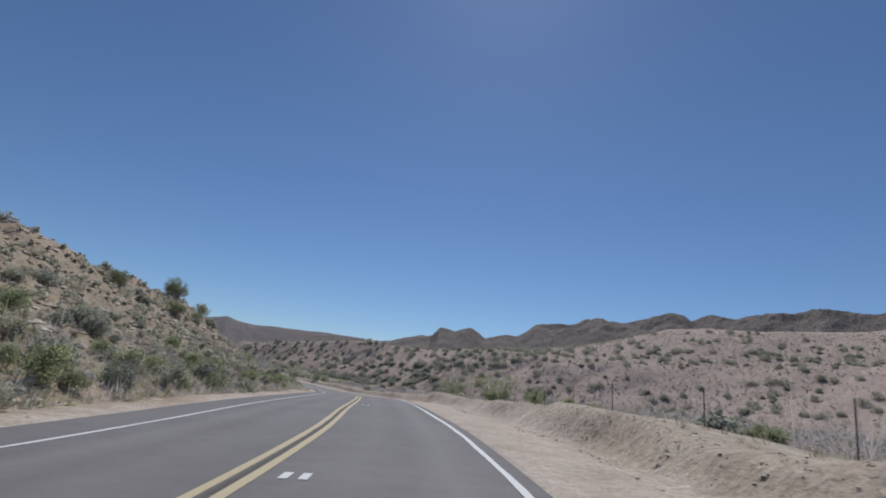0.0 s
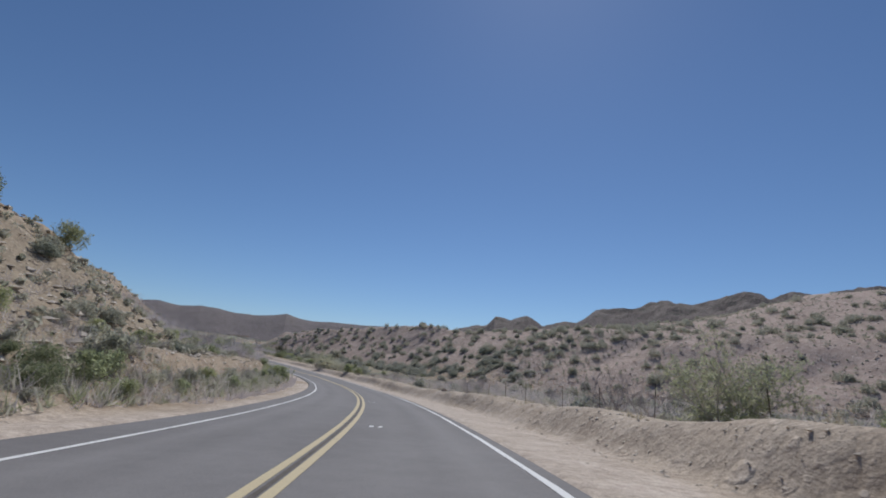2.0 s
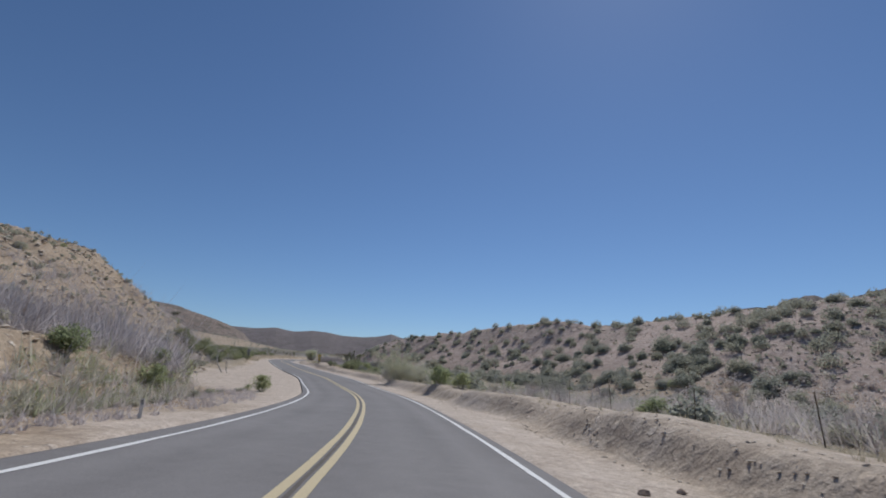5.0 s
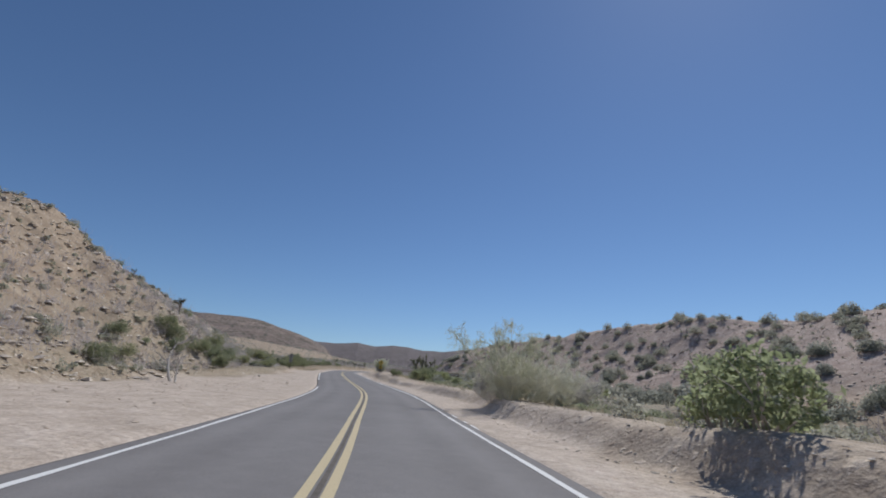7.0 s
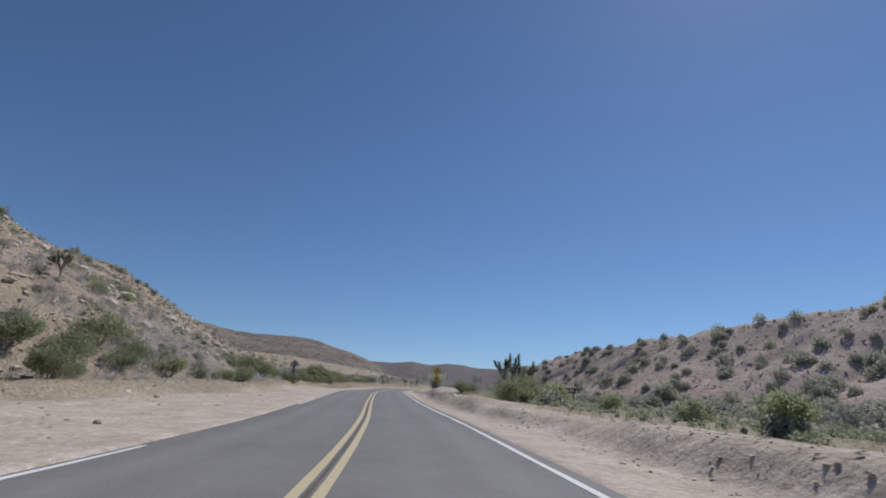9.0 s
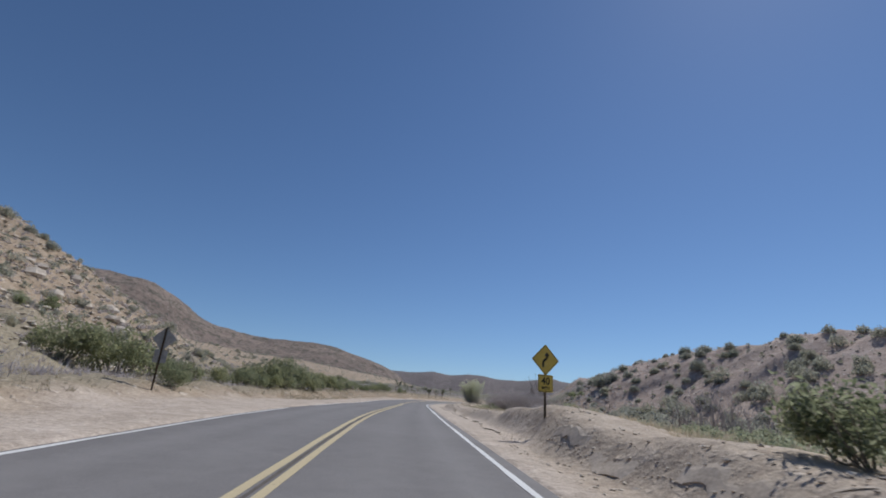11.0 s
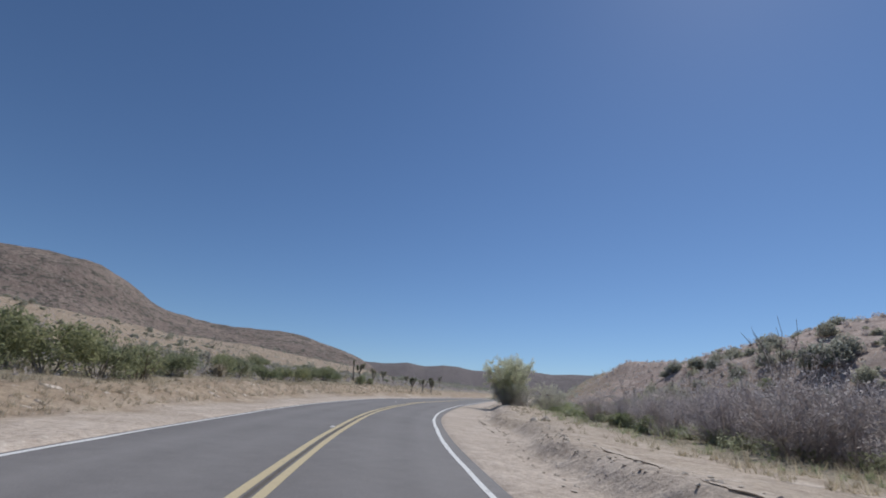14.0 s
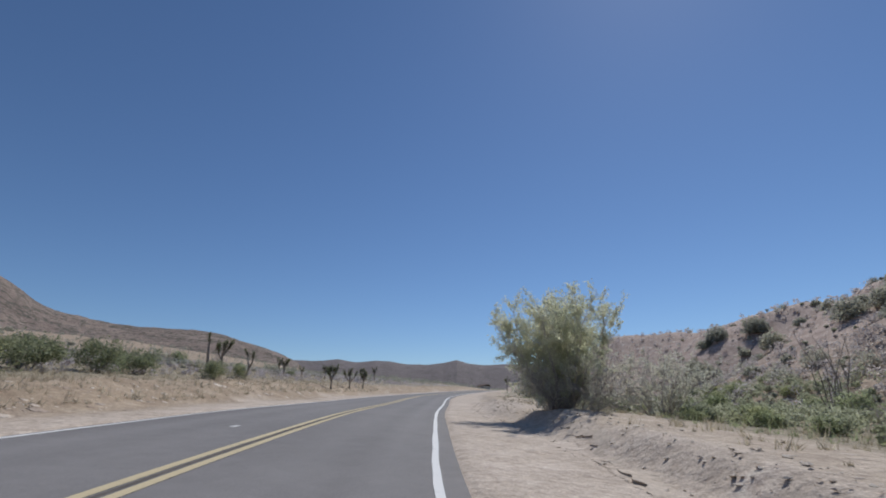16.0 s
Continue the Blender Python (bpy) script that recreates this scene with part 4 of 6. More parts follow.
for _ in range(170):
    s = rng.uniform(150, 266)
    far_spots.append((s, slope_start(s) + slope_run(s) * rng.uniform(-0.05, 1.02), rng.uniform(0.75, 1.5)))
for _ in range(230):
    s = rng.uniform(15, 115)
    far_spots.append((s, rng.uniform(24, slope_start(s)), rng.uniform(0.5, 1.15)))
for _ in range(46):
    s, u = rng.uniform(58, 160), rng.uniform(-0.1, 0.75)
    for _ in range(rng.integers(2, 7)):
        t = s + rng.normal() * 3.5
        far_spots.append((t, slope_start(t) + slope_run(t) * u + rng.normal() * 3.5, rng.uniform(0.8, 1.7)))
for _ in range(60):
    s = rng.uniform(262, 330)
    far_spots.append((s, slope_start(s) + slope_run(s) * rng.uniform(0.1, 1.1), rng.uniform(0.4, 0.85)))
for _ in range(330):
    s = rng.uniform(232, 400)
    far_spots.append((s, -(table(s, (232, 30), (300, 22), (400, 24)) + rng.uniform(0, 1) * 100), rng.uniform(0.45, 1.2)))
soup = Soup()
for s, d, size in far_spots:
    at = dome_points(rng, 420) * np.array([2.1, 2.1, 1.4 * rng.uniform(0.75, 1.05)]) * size + np.array(spot(s, d, -0.03))
    leaves(soup, at, 0.15 * size ** 0.5, rng, 1.6)
tagged(soup.make("slope_bushes", DARK_LEAF), "round grey-green bushes dotted over the far slopes", "bushes", kind="stuff")
for _ in range(120):
    s = rng.uniform(150, 262)
    (dark, dark, sage)[rng.integers(0, 3)].put(s, slope_start(s) + rng.uniform(-9, 5), rng.uniform(0.9, 1.7), rng.uniform(0.8, 1.05))
for _ in range(90):
    s = rng.uniform(60, 150)
    (sage, dark, bare, sage)[rng.integers(0, 4)].put(s, rng.uniform(12, 34), rng.uniform(0.8, 1.5), rng.uniform(0.8, 1.1))
# the flat beside the wash
for _ in range(180):
    s = rng.uniform(4, 330)
    reach = table(s, (0, 70), (110, 60), (140, 38), (240, 26), (330, 12))
    d = 11.5 + rng.uniform(0, 1) ** 1.25 * reach
    if 203 < s < 258 and d < 21:
        continue
    p = [0.22, 0.3, 0.34, 0.14] if s < 190 else [0.34, 0.24, 0.32, 0.10]
    kind = (green, sage, bare, dark)[rng.choice(4, p=p)]
    kind.put(s, d, rng.uniform(0.6, 1.2), rng.uniform(0.7, 1.0))
for s, d, size, kind in ((49.5, 13.4, 1.1, green), (33, 12.5, 0.9, sage), (37, 13.4, 1.1, green), (66.5, 12.0, 1.6, bare), (68, 13.0, 1.5, bare), (64.5, 13.0, 1.4, bare),
                         (136.8, 7.8, 1.25, green), (139, 8.6, 1.3, green), (134, 8.8, 1.0, green), (143, 8.4, 1.2, sage), (199, 10.5, 1.6, leafy_dark), (201, 11.0, 1.5, leafy_dark), (196.5, 9.4, 1.1, leafy_dark), (203, 12.5, 1.7, leafy_dark),
                         (200.8, 14.0, 1.3, green), (203.6, 15.5, 1.3, green), (206, 14.0, 1.3, green), (203.6, 7.6, 1.1, leafy_dark), (226, 19.0, 2.0, bare), (228, 20.5, 2.1, bare), (230, 19.5, 1.9, bare), (227.5, 22.5, 1.9, bare),
                         (254.3, 16.0, 0.9, sage), (255.5, 18.2, 0.9, sage), (255.1, 22.0, 1.1, green), (256.1, 26.0, 1.2, dark), (262.7, 14.0, 1.4, bare), (264.5, 15.5, 1.4, bare), (261, 15.5, 1.3, bare), (266.5, 14.2, 1.2, bare), (268, 16, 1.2, bare),
                         (272, 12.4, 0.6, green), (274, 13.0, 0.6, sage), (276, 12.8, 0.6, green),
                         (266, 20.5, 1.1, sage), (269, 23.0, 1.5, green), (272, 24.0, 1.6, green), (275, 23.0, 1.5, sage), (278, 21.5, 1.7, green), (281, 20.5, 1.6, green), (263, 22.0, 1.5, dark), (259, 23.5, 1.4, dark), (285, 19.0, 1.4, dark), (289, 17.5, 1.4, green)):
    kind.put(s, d, size, rng.uniform(0.9, 1.05))
for _ in range(75):
    s = rng.uniform(268, 325)
    green.put(s, rng.uniform(11.5, table(s, (268, 28), (325, 19))), rng.uniform(0.45, 0.9), rng.uniform(0.55, 0.8), "low green wash shrub among pale rocks")
for _ in range(26):
    s = rng.uniform(12, 60)
    (sage, green, bare)[rng.integers(0, 3)].put(s, 10.6 + rng.uniform(0, 3.5), rng.uniform(0.4, 0.75))

gather(dark, "dark_shrubs", 2.1, 1.4, DARK_LEAF, 520, 0.14, "round dark grey-green shrubs over the dry slopes")
gather(sage, "sage_shrubs", 1.2, 0.9, SAGE_LEAF, 360, 0.075, "grey-green sagebrush over the dry slopes")
gather(green, "green_shrubs", 1.9, 1.5, GREEN_LEAF, 700, 0.08, "leafy green shrubs beside the wash")
gather(bare, "dry_shrubs", 1.9, 1.4, DRY_TWIG, 500, 0.08, "grey dry shrubs over the flat")

# trees
tagged(willow("desert_willow", 221, 3.4, 3.8, 13, GREEN_LEAF, DRY_TWIG, 11000, 0.026, 0.2, 0.3), "slender pale green willow with bare twigs behind the bank", "tree").matrix_basis = Matrix.Translation(spot(44.6, 12.4, -0.05))
tagged(willow("desert_willow", 223, 3.0, 4.0, 15, WILLOW_LEAF, DRY_TWIG, 13000, 0.028, 0.2, 0.3), "bushy fresh green willow on the crest of the bank", "tree").matrix_basis = Matrix.Translation(spot(57.6, 11.4, -0.05))
tagged(willow("desert_willow", 201, 4.5, 5.0, 13, WILLOW_LEAF, PALE_SPRAY, 20000, 0.022, 1.2, 0.75), "loose pale willow with thin arching bare-looking branches by the roadside", "tree").matrix_basis = Matrix.Translation(spot(152.6, 7.2, -0.05))
tagged(willow("willow_thicket", 207, 2.3, 4.6, 26, PALE_SPRAY, PALE_SPRAY, 15000, 0.022, 0.1, 0.2), "pale grey twiggy thicket spreading behind the bank", "tree").matrix_basis = Matrix.Translation(spot(155.4, 10.6, -0.05))
tagged(willow("willow_thicket", 206, 1.5, 3.2, 20, PALE_SPRAY, DRY_TWIG, 9000, 0.02, 0.05, 0.2), "low dry grey skirt of twigs on the edge of the bank", "tree").matrix_basis = Matrix.Translation(spot(154.6, 6.9, -0.05))
tagged(willow("willow_thicket", 208, 1.9, 4.2, 18, DRY_TWIG, PALE_SPRAY, 7000, 0.026, 0.1, 0.2), "low grey thicket trailing towards the dry flat", "tree").matrix_basis = Matrix.Translation(spot(158.0, 13.4, -0.05))
tagged(willow("willow_thicket", 205, 2.7, 5.6, 30, PALE_SPRAY, PALE_SPRAY, 16000, 0.022, 0.05, 0.3), "tangled pale willow thicket beside the road bank", "tree").matrix_basis = Matrix.Translation(spot(153.4, 8.4, -0.05))
tagged(willow("willow_thicket", 209, 4.8, 4.9, 30, material("yellow_green_leaf", leafy(((0.56, 0.575, 0.40), (0.67, 0.68, 0.51), (0.78, 0.78, 0.62))), 0.7), DRY_TWIG, 80000, 0.029, 0.15, 0.0), "bushy pale yellow-green willow overhanging the sandy verge", "tree").matrix_basis = Matrix.Translation(spot(297.6, 7.7, -0.05))
tagged(willow("willow_thicket", 210, 2.2, 4.9, 22, PALE_SPRAY, DRY_TWIG, 9000, 0.026, 0.05, 0.2), "grey twiggy willow skirt at the foot of a bush", "tree").matrix_basis = Matrix.Translation(spot(297.2, 8.2, -0.05))
tagged(willow("willow_thicket", 213, 3.0, 3.8, 16, PALE_SPRAY, DRY_TWIG, 9000, 0.028, 0.1, 0.1), "grey dry willow thicket beside the wash", "tree").matrix_basis = Matrix.Translation(spot(297.5, 11.4, -0.05))
# leafless thicket in the wash
twigs = willow("willow_thicket", 231, 2.5, 3.4, 26, DRY_TWIG, DRY_TWIG, 9000, 0.022, 0.05, 0.05)
twigs.matrix_basis = Matrix.Translation(spot(266.0, 15.4, -0.05))
tagged(twigs, "purple-grey leafless willow thicket in the dry wash", "thicket", "wash thickets")
for k in range(17):
    at = Vector(spot(259.5 + 1.45 * k + rng.normal() * 0.4, 13.6 + 2.5 * (k % 3) + rng.normal() * 0.4 - 0.04 * k, -0.05))
    copy_thing(twigs, Matrix.Translation(at) @ Matrix.Rotation(k * 2.4, 4, "Z") @ Matrix.Scale(rng.uniform(0.85, 1.3) * (1.0 - 0.02 * k), 4))
stalks = willow("bare_willow", 233, 6.0, 1.7, 9, DRY_TWIG, BARK, 300, 0.02, 0.05, -0.5)
stalks.matrix_basis = Matrix.Translation(spot(272.0, 19.2, -0.05))
tagged(stalks, "tall bare upright willow stems above the thicket", "tree", "bare willows")
for t, d, size in ((270.8, 18.6, 0.95), (285.0, 18.6, 0.75), (299.0, 19.0, 0.7)):
    copy_thing(stalks, Matrix.Translation(Vector(spot(t, d, -0.05))) @ Matrix.Rotation(t, 4, "Z") @ Matrix.Scale(size, 4))
trees = (("joshua_tree", 310.2, -11.6, 2.5, 1), ("joshua_tree", 310.9, -11.0, 2.5, 3), ("joshua_tree", 311.2, -9.6, 2.2, 2), ("joshua_tree", 328, -13.0, 1.9, 4), ("joshua_tree", 330, -12.0, 1.5, 2),
         ("joshua_tree", 340, -13, 1.7, 4), ("joshua_tree", 326, -7.6, 2.4, 6), ("joshua_tree", 333, -7.6, 2.3, 5), ("joshua_tree", 339, -7.8, 2.1, 6), ("joshua_tree", 352, -12, 2.4, 4), ("joshua_tree", 366, -14, 2.6, 4),
         ("joshua_tree", 200.5, -23.3, 2.3, 5), ("joshua_tree", 205, 12.6, 4.2, 2), ("joshua_tree", 203.4, 11.7, 3.5, 3), ("joshua_tree", 206.3, 14.0, 3.8, 2), ("joshua_tree", 200.6, 10.0, 3.4, 5), ("joshua_tree", 201.8, 11.0, 3.2, 4), ("joshua_tree", 198, -29, 1.6, 2), ("joshua_tree", 350, -24, 2.2, 4), ("joshua_tree", 380, 9, 3.0, 5))
for k, (name, s, d, tall, arms) in enumerate(trees):
    ob = joshua(name, 400 + k, tall, arms, 2.0)
    ob.matrix_basis = Matrix.Translation(spot(s, d, -0.03)) @ Matrix.Rotation(k * 1.3, 4, "Z")
    tagged(ob, "tall single-stemmed Joshua tree with a shaggy spiky head" if arms == 1 else "branching Joshua tree with spiky heads on the dry flat", "Joshua tree", "Joshua trees")
for k, (s, d, tall, lean, wood, turn, label) in enumerate((
        (254.5, 12.9, 3.4, 0.9, DEAD_WOOD, 2.4, "leaning bleached dead tree on the dry flat"),
        (256.0, 14.2, 2.2, 1.6, DEAD_WOOD, 0.6, "fallen bleached dead tree on dry grass"),
        (250.5, 21.5, 2.4, 0.4, BARK, 1.0, "bare dark dead tree on the dry flat"),
        (227.1, 8.2, 1.6, 1.8, DEAD_WOOD, 1.9, "fallen white dead limb in dry grass"),
        (285.6, -15.0, 2.9, 0.7, BARK, 2.0, "crooked leafless dark tree on the flat"),
        (163.6, -12.6, 5.2, 1.3, DEAD_WOOD, 2.9, "bleached fallen dead tree on a sandy bank"),
        (162.4, -12.0, 3.4, 1.5, DEAD_WOOD, 2.4, "bleached broken limb beside a fallen tree"),
        (231.0, -12.6, 2.6, 0.4, DEAD_WOOD, 5.0, "pale dead shrub skeleton on a slope"),
        (160.0, 12.5, 3.4, 0.3, BARK, 0.3, "small bare dark tree on the flat"))):
    ob = dead_tree("dead_tree", 500 + k, tall, lean, wood, 7)
    ob.matrix_basis = Matrix.Translation(spot(s, d, -0.03)) @ Matrix.Rotation(turn, 4, "Z")
    tagged(ob, label, "dead tree")
cholla = shrub("cholla_cactus", 601, 1.1, 1.1, STRAW, BARK, 900, 0.06, 12, 0.6, 16)
cholla.matrix_basis = Matrix.Translation(spot(280.9, -11.0, -0.02))
tagged(cholla, "pale straw-coloured cholla cactus on a sandy bank", "cactus")


# ---- stones, tufts ----
def stone_shape(gen, rough=0.22):
    """A broken stone of 18 corners."""
    v = np.array([(1, 0, 0), (-1, 0, 0), (0, 1, 0), (0, -1, 0), (0, 0, 1), (0, 0, -1)], float)
    f = [(0, 2, 4), (2, 1, 4), (1, 3, 4), (3, 0, 4), (2, 0, 5), (1, 2, 5), (3, 1, 5), (0, 3, 5)]
    mids, faces, verts = {}, [], v.tolist()
    for tri in f:
        m = []
        for a, b in ((0, 1), (1, 2), (2, 0)):
            key = tuple(sorted((tri[a], tri[b])))
            if key not in mids:
                w = (v[key[0]] + v[key[1]])
                mids[key] = len(verts)
                verts.append((w / np.linalg.norm(w)).tolist())
            m.append(mids[key])
        faces += [(tri[0], m[0], m[2]), (m[0], tri[1], m[1]), (m[2], m[1], tri[2]), (m[0], m[1], m[2])]
    verts = np.array(verts)
    verts *= gen.uniform(1 - rough, 1 + rough, (len(verts), 1))
    verts *= np.array([gen.uniform(0.8, 1.3), gen.uniform(0.7, 1.1), gen.uniform(0.5, 0.85)])
    return verts, np.array(faces)


SOIL_CLOD = material("soil_clod", plain(((0.40, 0.325, 0.25), (0.55, 0.46, 0.365)), 1.5, (0.5, 0.02)))
STONES = [stone_shape(np.random.default_rng(700 + k)) for k in range(14)]


CREAM_STONE = material("cream_granite", plain(((0.48, 0.43, 0.35), (0.66, 0.61, 0.52)), 1.5, (0.5, 0.02)))


def chip(gen):
    """A small angular stone of 8 faces."""
    v = np.array([(1, 0, 0), (-1, 0, 0), (0, 1, 0), (0, -1, 0), (0, 0, 1), (0, 0, -1)], float) + gen.normal(size=(6, 3)) * 0.28
    return v * np.array([1.1, 0.9, 0.75]), np.array([(0, 2, 4), (2, 1, 4), (1, 3, 4), (3, 0, 4), (2, 0, 5), (1, 2, 5), (3, 1, 5), (0, 3, 5)])


CHIPS = [chip(np.random.default_rng(740 + k)) for k in range(16)]


def scatter_stones(name, s, d, size, mat, label, sink=0.05, shapes=None):
    """Loose stones set out from a few shapes, all in one mesh."""
    x, y = place(s, d)
    base = np.stack([x, y, ground_height(s, d) + size * sink], 1)
    a = rng.uniform(0, 6.28, len(s))
    soup, forms = Soup(), shapes or STONES
    for k, (v, f) in enumerate(forms):
        own = np.arange(k, len(s), len(forms))
        if not len(own):
            continue
        c, w = np.cos(a[own])[:, None], np.sin(a[own])[:, None]
        turned = np.stack([v[:, 0] * c - v[:, 1] * w, v[:, 0] * w + v[:, 1] * c, np.repeat(v[None, :, 2] * 0.5, len(own), 0)], 2) * size[own][:, None, None] + base[own][:, None, :]
        soup.add(turned.reshape(-1, 3), (f[None] + (np.arange(len(own)) * len(v))[:, None, None]).reshape(-1, f.shape[1]))
    return tagged(soup.make(name, mat), label, "stones", kind="stuff")


n = 26000
s = np.where(rng.random(n) < 0.45, rng.uniform(84, 165, n), rng.uniform(84, 335, n))
start, run = slope_start(s), slope_run(s)
scatter_stones("slope_stones", s, start + run * rng.uniform(-0.1, 1.05, n), (0.07 + 0.24 * rng.random(n) ** 3) * table(s, (200, 1.0), (260, 0.7), (290, 0.45), (335, 0.45)), STONE, "scattered pale stones on the far reddish slope", 0.25, CHIPS)
n = 20000
s = rng.uniform(-5, 262, n)
start = table(s, (-10, 9), (85, 10), (110, 13), (135, 15), (200, 15), (262, 19))
scatter_stones("slope_stones", s, -(start + rng.uniform(0, 1, n) ** 1.1 * 32), 0.07 + 0.3 * rng.random(n) ** 3, STONE, "scattered pale granite stones on the roadside slope", 0.25, CHIPS)
n = 1600
s = rng.uniform(84, 250, n)
start, run = slope_start(s), slope_run(s)
scatter_stones("slope_stones", s, start + run * rng.uniform(-0.1, 1.05, n), 0.1 + 0.22 * rng.random(n) ** 3, RUSTY_STONE, "scattered rusty stones on the far reddish slope", 0.25, CHIPS)
n = 900
s = rng.uniform(62, 124, n)
scatter_stones("cut_stones", s, -rng.uniform(8.2, 10.6, n), 0.03 + 0.16 * rng.random(n) ** 3, STONE, "pale stones in the bare cut of the terrace", 0.25, CHIPS)
# the broken crust along the verge
crack_s = np.concatenate([np.arange(198, 262, 0.16), np.arange(266, 296, 0.13)])
crack_d = np.where(crack_s < 264, table(crack_s, (198, 6.2), (215, 5.0), (240, 5.2), (262, 6.4)), table(crack_s, (266, 5.6), (282, 5.5), (290, 6.3), (296, 7.0))) + 0.35 * rugged(crack_s / 1.5, crack_s * 0, 141, 3)
scatter_stones("crust_edge", crack_s, crack_d, rng.uniform(0.012, 0.05, len(crack_s)), SOIL_CLOD, "broken crumbling crust edge in the sandy verge", 0.0)
CRUST = material("pale_dried_crust", plain(((0.40, 0.33, 0.26), (0.54, 0.46, 0.375)), 1.5, (0.4, 0.01)))
for a, b in ((198.0, 233.0), (236.0, 262.0), (266.0, 281.5), (284.0, 296.0)):
    ls = np.arange(a, b, 0.12)
    ld = np.where(ls < 264, table(ls, (198, 6.2), (215, 5.0), (240, 5.2), (262, 6.4)), table(ls, (266, 5.6), (282, 5.5), (290, 6.3), (296, 7.0))) + 0.4 * rugged(ls / 2.4, ls * 0, 141, 3) + 0.22 * rugged(ls / 0.4, ls * 0, 143, 3)
    rise = 0.036 * np.clip(0.25 + 2.6 * rugged(ls / 1.3, ls * 0, 147, 3), -0.5, 1.5) * ease(ls, a, a + 1.5) * (1 - ease(ls, b - 1.5, b))
    rows = []
    for off, up in ((0.05, -0.06), (0.0, 0.9), (0.03, 1.0), (0.22, 0.75), (0.55, -0.5)):
        px, py = place(ls, ld + off)
        rows.append(np.stack([px, py, ground_height(ls, ld + off) + (rise * up if up > 0 else -0.04)], -1))
    tagged(mesh_object("crust_ledge", np.stack(rows, 1).reshape(-1, 3), grid_faces(len(ls), 5)[:, ::-1], CRUST), "cracked ledge of dried soil along the sandy verge", "ledge", kind="structure")
clod_s = rng.uniform(-3, 320, 2200)
scatter_stones("bank_clods", clod_s, bank_foot(clod_s) + bank_width(clod_s) * rng.uniform(0.6, 1.3, 2200), 0.008 + 0.03 * rng.random(2200) ** 3, SOIL_CLOD, "brown clods and stones along the crumbling bank", -0.1)
gravel_s = rng.uniform(-3, 320, 16000)
scatter_stones("bank_gravel", gravel_s, bank_foot(gravel_s) + bank_width(gravel_s) * rng.uniform(-0.5, 1.7, 16000), 0.012 + 0.055 * rng.random(16000) ** 4, STONE, "pale gravel in the eroded bank", 0.2, CHIPS)
n = 700
s = rng.uniform(138, 200, n)
scatter_stones("turnout_clods", s, -(table(s, (138, 5), (200, 5)) + np.abs(np.sin(s * 1.7)) * 7 + rng.normal(size=n) * 0.5), 0.015 + 0.07 * rng.random(n) ** 3, SOIL_CLOD, "clods and small stones strewn over the sandy turnout", 0.1)
n = 360
s = rng.uniform(-3, 320, n)
scatter_stones("verge_stones", s, 4.4 + np.abs(rng.normal(size=n)) * 1.6, rng.uniform(0.008, 0.03, n), STONE, "small loose stones on the sandy verge")
n = 400
s = rng.uniform(-3, 320, n)
scatter_stones("verge_stones", s, -(5.2 + np.abs(rng.normal(size=n)) * 3.0), rng.uniform(0.01, 0.045, n), STONE, "small loose stones on the sandy verge")

for k, (s, d, size, mat, label) in enumerate((
        (17.1, -8.0, 0.34, STONE, "pale granite rock at the foot of a slope"), (14.2, -7.9, 0.26, STONE, "pale granite rock at the foot of a slope"), (24.5, -8.6, 0.3, STONE, "pale granite rock among shrubs"),
        (46.8, 9.6, 0.36, CREAM_STONE, "whitish boulder lying on the bank"), (47.7, 9.8, 0.26, CREAM_STONE, "whitish boulder lying on the bank"), (84.8, 7.4, 0.3, RUSTY_STONE, "brown stone on the eroded bank"),
        (108.5, -5.6, 0.13, STONE, "small white stone on the verge"), (191.4, 26.5, 0.5, STONE, "pale rock on the dry flat"), (232, 11, 0.45, STONE, "flat grey rock on the bank"), (275.0, 8.0, 0.22, STONE, "brown rock on the bank edge"),
        (276.5, 8.9, 0.3, STONE, "pale rock on the bank edge"), (101.5, 4.9, 0.09, RUSTY_STONE, "small dark stone on the verge"), (102.2, 5.2, 0.11, RUSTY_STONE, "small dark stone on the verge"), (102.6, 4.7, 0.08, RUSTY_STONE, "small dark stone on the verge"),
        (103.0, 5.5, 0.09, RUSTY_STONE, "small dark stone on the verge"), (101.9, 5.8, 0.07, RUSTY_STONE, "small dark stone on the verge"), (176.9, -6.5, 0.14, RUSTY_STONE, "small dark stone on the sandy turnout"), (190, -10.5, 0.16, STONE, "white stone on the sandy turnout"))):
    v, f = STONES[k % len(STONES)]
    ob = mesh_object("rock", v * size, f, mat)
    ob.matrix_basis = Matrix.Translation(spot(s, d, size * 0.2)) @ Matrix.Rotation(k * 1.7, 4, "Z")
    tagged(ob, label, "rock", "rocks beside the road")
for k in range(64):
    s, d = (rng.uniform(276, 318), rng.uniform(13, 23)) if k < 28 else ((310 + rng.normal() * 1.6, 18.5 + rng.normal() * 0.9) if k < 50 else (291 + rng.normal() * 1.3, 14.5 + rng.normal() * 0.6))
    size = rng.uniform(0.14, 0.4) if k < 50 else rng.uniform(0.07, 0.2)
    v, f = STONES[k % len(STONES)]
    ob = mesh_object("boulder", v * size * np.array([1.3, 1.0, 0.7]), f, CREAM_STONE)
    ob.matrix_basis = Matrix.Translation(spot(s, d, size * 0.25)) @ Matrix.Rotation(k * 1.1, 4, "Z")
    tagged(ob, "pale cream boulder in the green wash", "boulder", "boulders in the wash")
